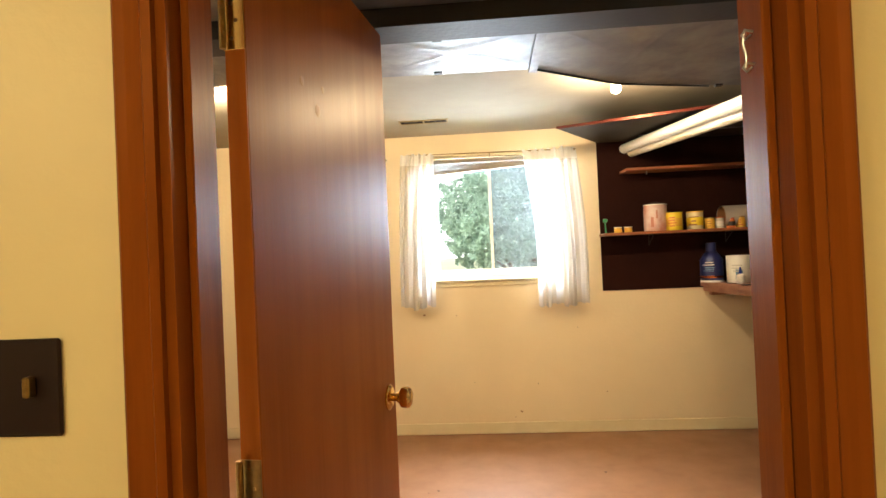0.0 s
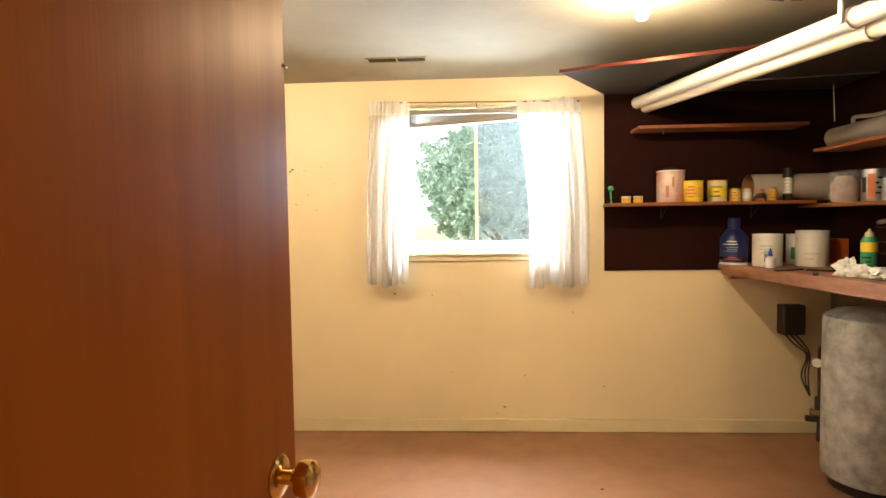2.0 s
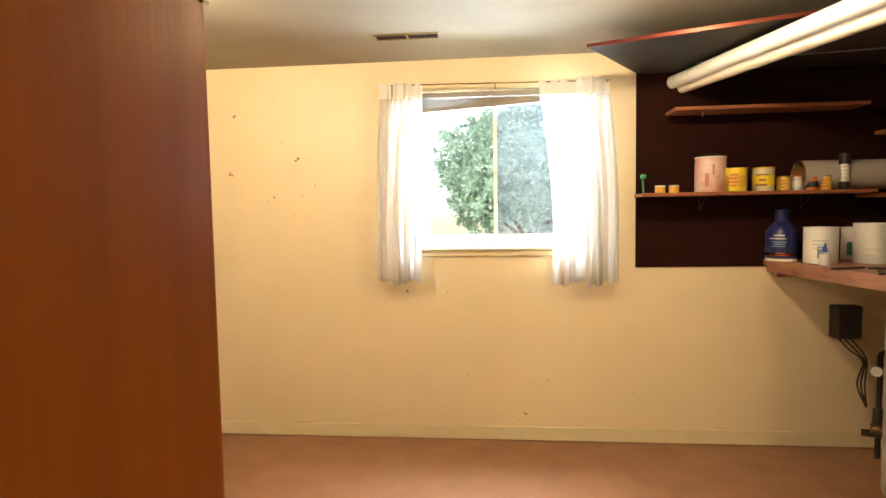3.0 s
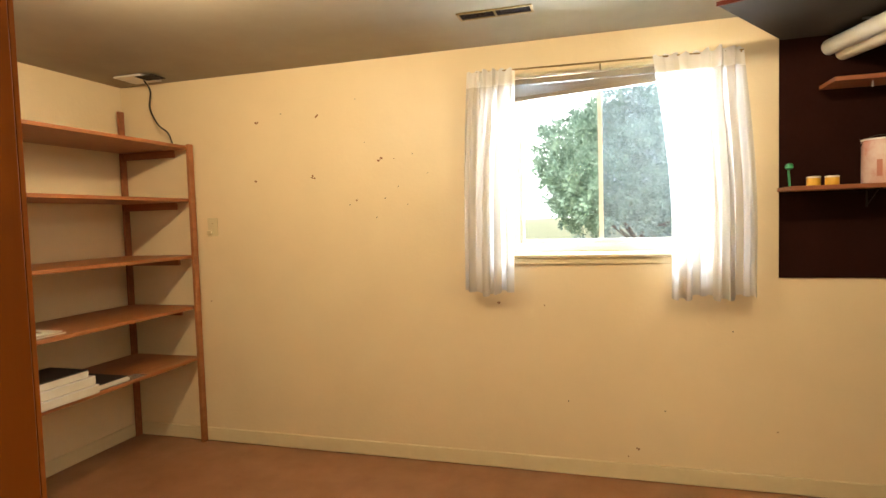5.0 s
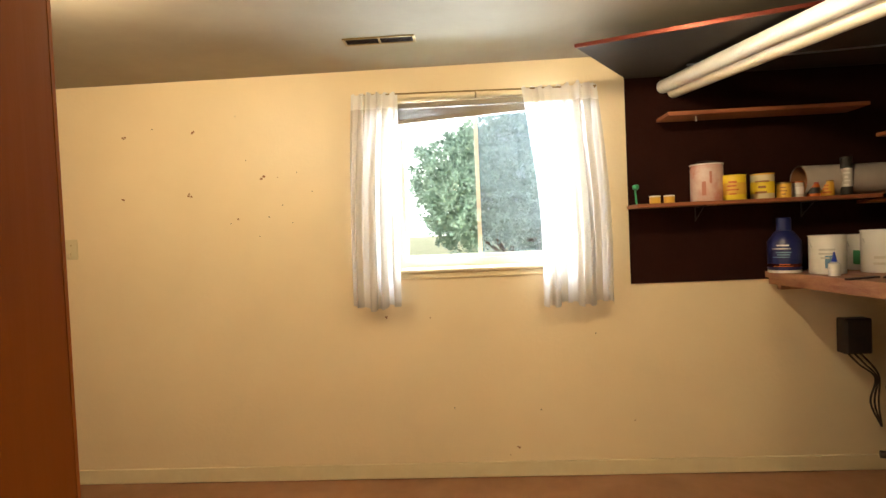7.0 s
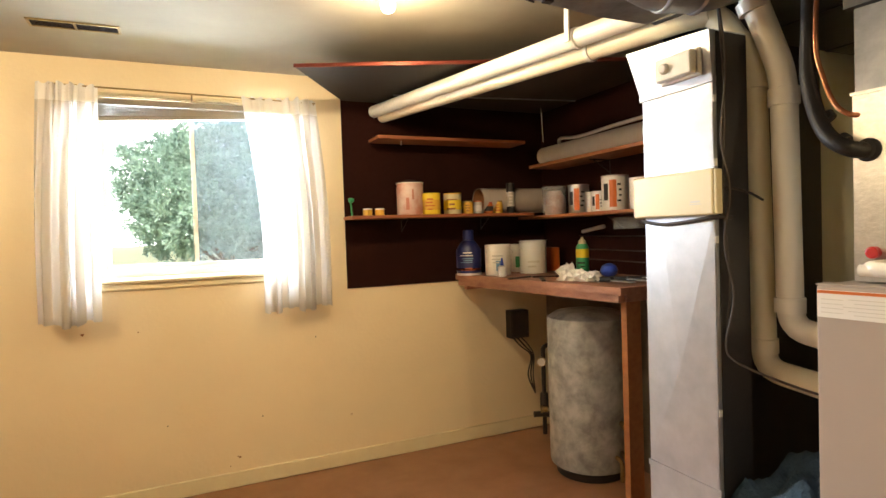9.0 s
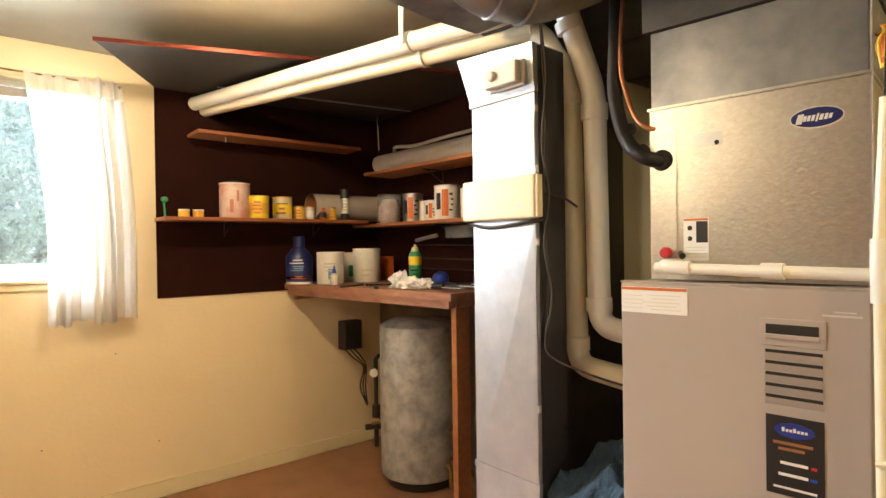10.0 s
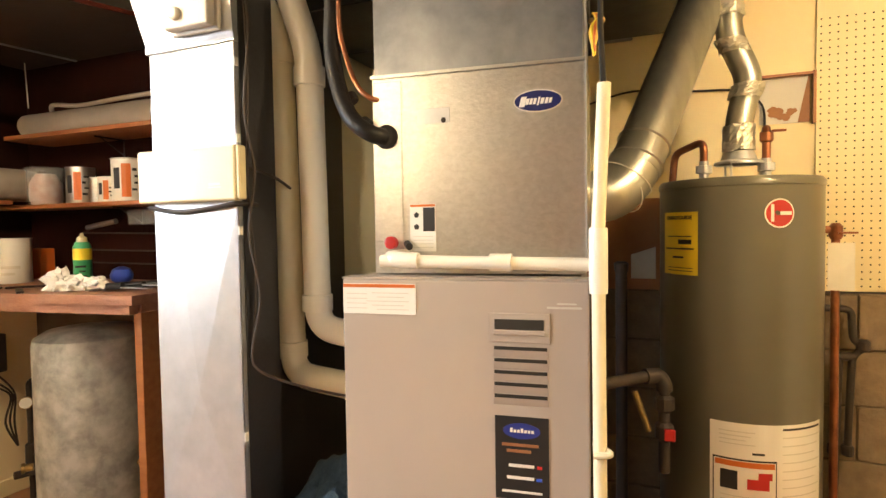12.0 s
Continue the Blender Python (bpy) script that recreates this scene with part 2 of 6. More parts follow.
def box(x0, y0, z0, x1, y1, z1, bevel=0.0, bm=None, seg=1):
    out = bm or bmesh.new()
    made = bmesh.ops.create_cube(out, size=1.0)["verts"]
    for v in made:
        v.co = Vector((x0 + (x1 - x0) * (v.co.x + 0.5), y0 + (y1 - y0) * (v.co.y + 0.5), z0 + (z1 - z0) * (v.co.z + 0.5)))
    if bevel:
        edges = list({e for v in made for e in v.link_edges})
        bmesh.ops.bevel(out, geom=edges, offset=bevel, segments=seg, affect="EDGES", profile=0.5)
    return out


def turned(centre, profile, axis=(0, 0, 1), seg=24, bm=None, cap=True):
    """A lathe shape: profile rows of (radius, height) along the axis from centre."""
    out = bm or bmesh.new()
    rot = Vector((0, 0, 1)).rotation_difference(Vector(axis).normalized()).to_matrix()
    c = Vector(centre)
    rings = []
    for r, h in profile:
        rings.append([out.verts.new(c + rot @ Vector((r * math.cos(a), r * math.sin(a), h))) for a in (2 * math.pi * i / seg for i in range(seg))])
    for a, b in zip(rings, rings[1:]):
        for i in range(seg):
            out.faces.new((a[i], a[(i + 1) % seg], b[(i + 1) % seg], b[i]))
    if cap:
        out.faces.new(rings[0]); out.faces.new(rings[-1])
    return out


def smooth_path(points, steps=6):
    pts = [Vector(p) for p in points]
    out = []
    for i in range(len(pts) - 1):
        p0, p1, p2, p3 = pts[max(i - 1, 0)], pts[i], pts[i + 1], pts[min(i + 2, len(pts) - 1)]
        for k in range(steps):
            t = k / steps
            out.append(0.5 * (2 * p1 + (p2 - p0) * t + (2 * p0 - 5 * p1 + 4 * p2 - p3) * t * t + (3 * p1 - p0 - 3 * p2 + p3) * t ** 3))
    out.append(pts[-1])
    return out


def rounded_path(points, radius, steps=6):
    """Straight runs with round bends."""
    pts = [Vector(p) for p in points]
    out = [pts[0]]
    for a, b, c in zip(pts, pts[1:], pts[2:]):
        u, v = (a - b), (c - b)
        r = min(radius, u.length * 0.49, v.length * 0.49)
        s, e = b + u.normalized() * r, b + v.normalized() * r
        for k in range(steps + 1):
            t = k / steps
            out.append(s * (1 - t) ** 2 + b * 2 * t * (1 - t) + e * t * t)
    out.append(pts[-1])
    return out


def tube(points, r, seg=14, bm=None, cap=True, wave=0.0, waves=0):
    out = bm or bmesh.new()
    pts = [Vector(p) for p in points]
    rings, side = [], None
    for i, p in enumerate(pts):
        d = (pts[min(i + 1, len(pts) - 1)] - pts[max(i - 1, 0)]).normalized()
        if side is None:
            side = d.orthogonal().normalized()
        side = (side - d * side.dot(d)).normalized()
        up = d.cross(side)
        rr = r * (1 + (wave * math.sin(i * math.pi) if not waves else wave * math.cos(2 * math.pi * i * waves / len(pts))))
        rings.append([out.verts.new(p + (side * math.cos(a) + up * math.sin(a)) * rr) for a in (2 * math.pi * k / seg for k in range(seg))])
    for a, b in zip(rings, rings[1:]):
        for i in range(seg):
            out.faces.new((a[i], a[(i + 1) % seg], b[(i + 1) % seg], b[i]))
    if cap:
        out.faces.new(rings[0]); out.faces.new(rings[-1])
    return out


def prism(poly, z0, z1, bm=None):
    out = bm or bmesh.new()
    a = [out.verts.new((x, y, z0)) for x, y in poly]
    b = [out.verts.new((x, y, z1)) for x, y in poly]
    out.faces.new(a); out.faces.new(b)
    n = len(poly)
    for i in range(n):
        out.faces.new((a[i], a[(i + 1) % n], b[(i + 1) % n], b[i]))
    return out


def words(name, text, m, size, mat, parent, depth=0.0006, align="CENTER"):
    """Raised lettering as a mesh part."""
    cu = bpy.data.curves.new(name, "FONT")
    cu.body, cu.size, cu.extrude, cu.align_x, cu.align_y = text, size, depth, align, "CENTER"
    cu.resolution_u = 3
    tmp = bpy.data.objects.new(name, cu)
    scene.collection.objects.link(tmp)
    me = bpy.data.meshes.new_from_object(tmp.evaluated_get(bpy.context.evaluated_depsgraph_get()))
    bpy.data.objects.remove(tmp)
    bm = bmesh.new()
    bm.from_mesh(me)
    bmesh.ops.transform(bm, matrix=m, verts=bm.verts)
    return part(name, bm, mat, parent)


# ---- the shell ----
NORTH, EAST, EAST2, WEST, SOUTH, HALL, TOP = 5.40, 3.60, 4.05, -1.60, 1.832, 1.72, 2.28
OP0, OP1, HEAD = 0.962, 1.695, 2.00
WX0, WX1, WZ0, WZ1 = 0.93, 1.87, 1.17, 2.10
setting("floor", box(WEST - 0.1, -1.4, -0.1, EAST2 + 0.1, NORTH + 0.1, 0.0), "floor", "smooth reddish brown painted concrete floor, slightly worn", "floor")
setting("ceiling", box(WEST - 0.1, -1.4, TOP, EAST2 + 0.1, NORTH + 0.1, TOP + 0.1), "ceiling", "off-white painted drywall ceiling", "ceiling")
bm = box(WEST - 0.1, NORTH, 0, WX0, NORTH + 0.22, TOP)
box(WX1, NORTH, 0, EAST2 + 0.1, NORTH + 0.22, TOP, bm=bm)
box(WX0, NORTH, 0, WX1, NORTH + 0.22, WZ0, bm=bm)
box(WX0, NORTH, WZ1, WX1, NORTH + 0.22, TOP, bm=bm)
setting("wall_north", bm, "wall", "cream painted basement wall with small nail holes", "wall")
setting("wall_west", box(WEST - 0.1, SOUTH, 0, WEST, NORTH, TOP), "wall", "cream painted wall behind the shelving", "wall")
setting("wall_east", box(EAST, 3.62, 0, EAST + 0.1, NORTH, TOP), "concrete", "bare lower wall behind the workbench", "wall")
setting("wall_east_return", box(EAST + 0.1, 3.62, 0, EAST2 + 0.1, 3.72, TOP), "bluewall", "pale grey wall behind the ducts", "wall")
# Black sheet added over the return wall to make the gap dark.
setting("wall_return_dark", box(2.892, 3.602, 0, 3.74, 3.619, TOP), "black", "flat black sheet added behind the pipes", "wall")
setting("wall_east_far", box(EAST2, 0.5, 1.06, EAST2 + 0.1, 3.62, TOP), "hall", "yellow cream painted wall behind the water heater", "wall")
setting("wall_east_footing", box(EAST2 - 0.03, 0.5, 0.0, EAST2 + 0.1, 3.62, 1.056), "concrete", "bare concrete block foundation wall", "wall")
bm = box(WEST - 0.1, HALL, 0, OP0, SOUTH, TOP)
box(OP1, HALL, 0, 2.30, SOUTH, TOP, bm=bm)
box(OP0, HALL, HEAD, OP1, SOUTH, TOP, bm=bm)
setting("wall_south", bm, "hall", "cream yellow painted wall round the doorway", "wall")
setting("wall_partition", box(2.20, 0.5, 0, 2.30, HALL, TOP), "hall", "plain cream partition", "wall")
setting("wall_south_utility", box(2.30, 0.4, 0, EAST2 + 0.1, 0.5, TOP), "hall", "plain cream wall", "wall")
bm = box(WEST - 0.1, -1.4, 0, WEST, HALL, TOP)
box(WEST, -1.4, 0, 2.30, -1.3, TOP, bm=bm)
box(2.20, -1.3, 0, 2.30, 0.5, TOP, bm=bm)
setting("wall_hall", bm, "hall", "plain cream hall walls", "wall")


def baseboard(name, x0, y0, x1, y1):
    bm = box(x0, y0, 0.0, x1, y1, 0.085, 0.004)
    setting(name, bm, "base", "cream painted wooden baseboard", "baseboard")


baseboard("baseboard_north", WEST + 0.012, NORTH - 0.013, 3.57, NORTH - 0.001)
baseboard("baseboard_west", WEST + 0.001, SOUTH + 0.02, WEST + 0.012, NORTH - 0.001)
baseboard("baseboard_south", WEST + 0.02, SOUTH + 0.001, OP0 - 0.09, SOUTH + 0.013)

# brown panelling above the bench
setting("wall_panel_north", box(2.20, NORTH - 0.008, 1.045, EAST - 0.009, NORTH - 0.001, 2.20), "brown", "very dark brown painted hardboard on the wall", "wall panel")
setting("wall_panel_east", box(EAST - 0.008, 3.62, 1.045, EAST - 0.001, NORTH - 0.001, 2.20), "brown", "very dark brown painted hardboard on the wall", "wall panel")

# ---- doorway and door ----
frame_ = thing("door_frame", (1.33, 1.775, 0), "reddish stained wooden door frame with moulded casing", "door frame")
for name, x0, x1 in (("jamb", OP0, OP0 + 0.018), ("jamb", OP1 - 0.018, OP1)):
    part(name, box(x0, HALL - 0.002, 0, x1, SOUTH + 0.002, HEAD), "trim", frame_)
part("head_jamb", box(OP0 + 0.018, HALL - 0.002, HEAD - 0.018, OP1 - 0.018, SOUTH + 0.002, HEAD), "trim", frame_)
for x0, x1 in ((OP0 + 0.019, OP0 + 0.030), (OP1 - 0.030, OP1 - 0.019)):
    part("stop", box(x0, HALL + 0.028, 0, x1, SOUTH - 0.040, HEAD - 0.02, 0.002), "trim", frame_)
part("head_stop", box(OP0 + 0.031, HALL + 0.028, HEAD - 0.030, OP1 - 0.031, SOUTH - 0.040, HEAD - 0.019), "trim", frame_)
for y, s in ((HALL - 0.003, -1), (SOUTH + 0.003, 1)):
    for x, k in ((OP0 + 0.006, -1), (OP1 - 0.006, 1)):
        bm = bmesh.new()
        prof = [(0, 0), (0, 0.010), (0.010, 0.013), (0.014, 0.009), (0.031, 0.012), (0.041, 0.016), (0.045, 0.013), (0.045, 0)]
        a = [bm.verts.new((x + k * u, y + s * v, 0)) for u, v in prof]
        b = [bm.verts.new((x + k * u, y + s * v, HEAD + 0.06)) for u, v in prof]
        bm.faces.new(a); bm.faces.new(b)
        for i in range(len(prof)):
            j = (i + 1) % len(prof)
            bm.faces.new((a[i], a[j], b[j], b[i]))
        part("casing", bm, "trim", frame_)
    part("head_casing", box(OP0 + 0.008, min(y, y + s * 0.013), HEAD - 0.006, OP1 - 0.008, max(y, y + s * 0.013), HEAD + 0.06, 0.002), "trim", frame_)

HX, HY, TX, TY = 0.986, 1.930, 1.073, 2.656
door = thing("door", (HX - 0.02, HY, 0), "open flush door in satin reddish mahogany veneer", "door")
dvec = Vector((TX - HX, TY - HY, 0)).normalized()
dnor = Vector((dvec.y, -dvec.x, 0))
DM = Matrix(((dvec.x, dnor.x, 0, HX), (dvec.y, dnor.y, 0, HY), (0, 0, 1, 0), (0, 0, 0, 1)))
DW = 0.731


def on_door(bm):
    bmesh.ops.transform(bm, matrix=DM, verts=bm.verts)
    return bm


part("leaf", on_door(box(0.0015, -0.034, 0.012, DW - 0.0015, 0.0, 1.985, 0.0012)), "door", door)
part("hinge_edge", on_door(box(-0.0015, -0.0335, 0.013, 0.0014, -0.0005, 1.984)), "edge", door, "lighter orange edge strip")
part("latch_edge", on_door(box(DW - 0.0014, -0.0335, 0.013, DW + 0.0015, -0.0005, 1.984)), "edge", door, "lighter orange edge strip")
for z in (1.690, 0.970, 0.20):
    hg = part("hinge", on_door(box(-0.004, -0.034, z, -0.0016, 0.001, z + 0.089, 0.0008)), "brass" if z > 1.5 else "darkbrass", door, "brass butt hinge")
    part("knuckle", turned((HX - 0.030, HY - 0.012, z - 0.002), [(0.005, 0), (0.0055, 0.002), (0.0055, 0.091), (0.004, 0.093)], seg=12), "darkbrass", hg)
    for dz in (0.018, 0.045, 0.072):
        part("screw", on_door(turned((-0.0042, -0.020 + 0.008 * (dz == 0.045), z + dz), [(0.0035, 0), (0.0028, 0.001)], axis=(-1, 0, 0), seg=10)), "darkbrass", hg)
for side, sgn, off in (("rose", 1, 0.0), ("rose", -1, -0.034)):
    c = (DW - 0.062, off, 0.985)
    knob = part("knob", on_door(turned(c, [(0.011, 0.0), (0.011, 0.022), (0.017, 0.030), (0.0265, 0.036), (0.0285, 0.046), (0.0275, 0.056), (0.020, 0.062), (0.006, 0.064)], axis=(0, sgn, 0), seg=28)), "brass", door, "round polished brass knob", smooth=True)
    part("rose", on_door(turned(c, [(0.034, 0.0), (0.034, 0.003), (0.028, 0.008), (0.014, 0.010)], axis=(0, sgn, 0), seg=28)), "brass", knob, smooth=True)
part("notch", on_door(turned((DW - 0.004, 0.0005, 1.632), [(0.003, 0), (0.0025, 0.012)], axis=(1, 0, 0.1), seg=8)), "darkbrass", door, "small nail in the edge")
for u, w, s in ((0.20, 1.70, 0.010), (0.27, 1.66, 0.014), (0.30, 1.71, 0.008)):
    part("scuff", on_door(turned((u, 0.0002, w), [(s, 0), (s * 0.7, 0.0004)], axis=(0, 1, 0), seg=7)), "edge", door, "small worn scuff mark")
part("latch", on_door(box(DW + 0.0016, -0.024, 0.972, DW + 0.008, -0.010, 0.998, 0.002)), "brass", door)

hook = thing("hook_catch", (OP1 - 0.031, 1.768, 1.57), "small zinc hook and eye screwed to the door jamb", "hook")
for z in (1.604, 1.566):
    part("eye", tube([(OP1 - 0.031, 1.768, z), (OP1 - 0.040, 1.768, z + 0.002), (OP1 - 0.044, 1.768, z - 0.004), (OP1 - 0.040, 1.768, z - 0.009), (OP1 - 0.034, 1.768, z - 0.004)], 0.0016, 8), "steel", hook)
part("bar", tube(smooth_path([(OP1 - 0.041, 1.768, 1.604), (OP1 - 0.043, 1.768, 1.59), (OP1 - 0.040, 1.768, 1.575), (OP1 - 0.041, 1.768, 1.562)], 4), 0.0016, 8), "steel", hook)

sw = thing("light_switch", (0.80, HALL - 0.004, 1.22), "dark brown toggle switch plate beside the doorway", "light switch")
part("plate", box(0.722, HALL - 0.006, 1.166, 0.838, HALL - 0.0005, 1.281, 0.003), "switch", sw)
part("toggle", box(0.800, HALL - 0.020, 1.214, 0.809, HALL - 0.0065, 1.238, 0.002), "darkbrass", sw, "pale yellow toggle")

# ---- window ----
win = thing("window_1", ((WX0 + WX1) / 2, NORTH + 0.1, WZ0), "painted two-pane sliding basement window, daylight outside", "window")
win["kind"] = "structure"
Y0, Y1 = NORTH + 0.08, NORTH + 0.14
bm = box(WX0, Y0, WZ0, WX0 + 0.03, Y1, WZ1)
box(WX1 - 0.03, Y0, WZ0, WX1, Y1, WZ1, bm=bm)
box(WX0 + 0.03, Y0, WZ0, WX1 - 0.03, Y1, WZ0 + 0.05, bm=bm)
box(WX0 + 0.03, Y0, WZ1 - 0.03, WX1 - 0.03, Y1, WZ1, bm=bm)
part("window_frame", bm, "window", win)
MX = 1.395
for x0, x1, y, nm in ((WX0 + 0.031, MX + 0.010, Y0 + 0.032, "glass"), (MX - 0.012, WX1 - 0.031, Y0 + 0.006, "screen")):
    z0, z1, w = WZ0 + 0.051, WZ1 - 0.031, 0.022
    bm = box(x0, y, z0, x0 + w, y + 0.02, z1)
    box(x1 - w, y, z0, x1, y + 0.02, z1, bm=bm)
    box(x0 + w, y, z0, x1 - w, y + 0.02, z0 + w, bm=bm)
    box(x0 + w, y, z1 - w, x1 - w, y + 0.02, z1, bm=bm)
    sash = part("sash", bm, "window", win)
    pane = part("pane", box(x0 + w, y + 0.008, z0 + w, x1 - w, y + 0.011, z1 - w), nm, sash)
    pane.visible_shadow = False
bm = box(WX0 - 0.03, NORTH - 0.035, WZ0 - 0.018, WX1 + 0.03, NORTH - 0.0005, WZ0 + 0.001, 0.004)
part("window_sill", bm, "base", win, "cream painted sill board")
part("sill_inner", box(WX0 + 0.001, NORTH + 0.001, WZ0 + 0.001, WX1 - 0.001, Y0 - 0.001, WZ0 + 0.006), "base", win)
part("apron", box(WX0 - 0.02, NORTH - 0.016, WZ0 - 0.052, WX1 + 0.02, NORTH - 0.001, WZ0 - 0.019, 0.003), "base", win)
part("head_trim", box(WX0 - 0.005, NORTH - 0.012, WZ1 - 0.002, WX1 + 0.005, NORTH - 0.001, WZ1 + 0.014, 0.002), "base", win)

blind = thing("window_blind", ((WX0 + WX1) / 2, NORTH + 0.04, 2.06), "beige slatted blind pulled up and hanging crooked", "blind")
part("headrail", box(WX0 + 0.01, NORTH + 0.012, 2.062, WX1 - 0.01, NORTH + 0.045, 2.092, 0.003), "blind", blind)
for k in range(12):
    bm = box(WX0 + 0.015, NORTH + 0.014, -0.0011, WX1 - 0.015, NORTH + 0.042, 0.0011)
    bmesh.ops.rotate(bm, cent=(1.4, 5.4, 0), matrix=Matrix.Rotation(radians(-3.1 * k / 11), 3, "Y"), verts=bm.verts)
    bmesh.ops.translate(bm, vec=(0, 0, 2.056 - k * 0.0029), verts=bm.verts)
    part("slat", bm, "blind", blind)
bm = box(WX0 + 0.015, NORTH + 0.012, -0.011, WX1 - 0.015, NORTH + 0.043, 0.011, 0.003)
bmesh.ops.rotate(bm, cent=(1.4, 5.4, 0), matrix=Matrix.Rotation(radians(-3.2), 3, "Y"), verts=bm.verts)
bmesh.ops.translate(bm, vec=(0, 0, 2.012), verts=bm.verts)
part("bottom_rail", bm, "blind", blind)

rod = thing("curtain_rod", (1.41, NORTH - 0.07, 2.11), "thin dark brass cafe curtain rod over the window", "curtain rod")
part("rod", tube([(0.785, NORTH - 0.105, 2.118), (2.030, NORTH - 0.105, 2.100)], 0.0045, 10), "darkbrass", rod)
for x, z in ((0.80, 2.117), (1.40, 2.108), (2.02, 2.101)):
    part("bracket", box(x - 0.004, NORTH - 0.108, z - 0.012, x + 0.004, NORTH - 0.0005, z - 0.005), "darkbrass", rod)


def curtain(x0, x1, b0, b1, z0, z1, folds, seed):
    rnd = random.Random(seed)
    ob = thing("curtain", ((x0 + x1) / 2, NORTH - 0.06, z1), "short off-white sheer curtain, pleated and glowing with daylight", "curtain", "curtains at the window")
    nx, nz = folds * 16, 30
    cuts = sorted(rnd.uniform(0.05, 0.95) for _ in range(folds))
    ph = [rnd.uniform(0, 6.28) for _ in range(3)]
    bm = bmesh.new()
    grid = []
    for j in range(nz + 1):
        t = (j / nz) ** 1.15
        pinch = max(0.0, 1 - t / 0.09)
        row = []
        for i in range(nx + 1):
            u = i / nx
            uu = u + 0.022 * math.sin(3.1 * u * 6.28 + ph[0]) * math.sin(math.pi * u)
            x = x0 + (x1 - x0) * uu + ((b0 - x0) * (1 - uu) + (b1 - x1) * uu) * math.sin(min(t * 1.3, 1) * 1.57)
            soft = 0.45 + 0.55 * min(1, t * 2.2)
            y = 0.5 * math.sin(folds * 6.28 * uu + ph[1] + 0.6 * t) + 0.35 * math.sin(folds * 1.37 * 6.28 * uu + ph[2] + 1.1 * t) + 0.25 * math.sin(folds * 0.41 * 6.28 * uu + ph[0] - 0.8 * t)
            tight = sum(math.exp(-((u - c) / 0.022) ** 2) for c in cuts)
            y = NORTH - 0.108 + 0.034 * y * soft * (1 - 0.7 * pinch) - 0.030 * tight * (pinch + 0.35 * math.exp(-((t - 0.09) / 0.10) ** 2))
            x += (0.006 * math.sin(folds * 12.6 * uu + 3 * t)) * soft
            z = z1 - (z1 - z0 - 0.014 * math.sin(2.2 * folds * uu + ph[1]) - 0.006 * math.sin(folds * 6.28 * uu + ph[1])) * t + (0.006 * math.sin(folds * 9.1 * uu) if j == 0 else 0)
            row.append(bm.verts.new((x, min(y, NORTH - 0.02), z)))
        grid.append(row)
    for a, b in zip(grid, grid[1:]):
        for i in range(nx):
            bm.faces.new((a[i], a[i + 1], b[i + 1], b[i]))
    cloth = part("cloth", bm, "sheer", ob, smooth=True)
    bm = bmesh.new()
    vs = []
    for i in range(nx + 1):
        p = cloth.data.vertices[nz * (nx + 1) + i].co
        vs.append((p.copy(), cloth.data.vertices[(nz - 1) * (nx + 1) + i].co.copy()))
    a = [bm.verts.new(p + ORIGIN[ob] + Vector((0, -0.0015, 0))) for p, q in vs]
    b = [bm.verts.new(p.lerp(q, 0.75) + ORIGIN[ob] + Vector((0, -0.0015, 0))) for p, q in vs]
    for i in range(nx):
        bm.faces.new((a[i], a[i + 1], b[i + 1], b[i]))
    part("hem", bm, "sheer", cloth, "doubled hem", smooth=True)
    bm = bmesh.new()
    rows = [[bm.verts.new(cloth.data.vertices[j * (nx + 1) + i].co + ORIGIN[ob] + Vector((0, -0.002, 0))) for i in range(nx + 1)] for j in range(4)]
    for a, b in zip(rows, rows[1:]):
        for i in range(nx):
            bm.faces.new((a[i], a[i + 1], b[i + 1], b[i]))
    part("heading_tape", bm, "tissue", cloth, "stiff pinched heading", smooth=True)
    return ob


curtain(0.735, 0.985, 0.690, 0.955, 0.975, 2.122, 4, 3)
curtain(1.640, 2.030, 1.715, 2.085, 0.962, 2.112, 6, 5)

# ---- outside ----
setting("ground", box(-30, NORTH + 0.221, 0.95, 30, 60, 1.10), "grass", "sunlit pale grass outside the window", "ground")
setting("backdrop", box(-40, 58, 1.05, 45, 58.2, 30), "sky_white", "plain bright hazy sky beyond the lawn", "backdrop")
bush = thing("juniper_bush", (1.72, 8.0, 1.10), "large rounded blue-green juniper bush on the lawn outside", "bush")
rnd = random.Random(8)
bm = bmesh.new()
for k in range(9):
    a = k * 0.7
    tube([(1.72 + 0.05 * math.cos(a), 8 + 0.05 * math.sin(a), 1.09), (1.72 + 0.3 * math.cos(a), 8 + 0.3 * math.sin(a), 1.3), (1.72 + 0.45 * math.cos(a + 0.3), 8 + 0.45 * math.sin(a + 0.3), 1.36 + 0.02 * k)], 0.020, 6, bm=bm)
part("trunk", bm, "bark", bush)
bm = bmesh.new()
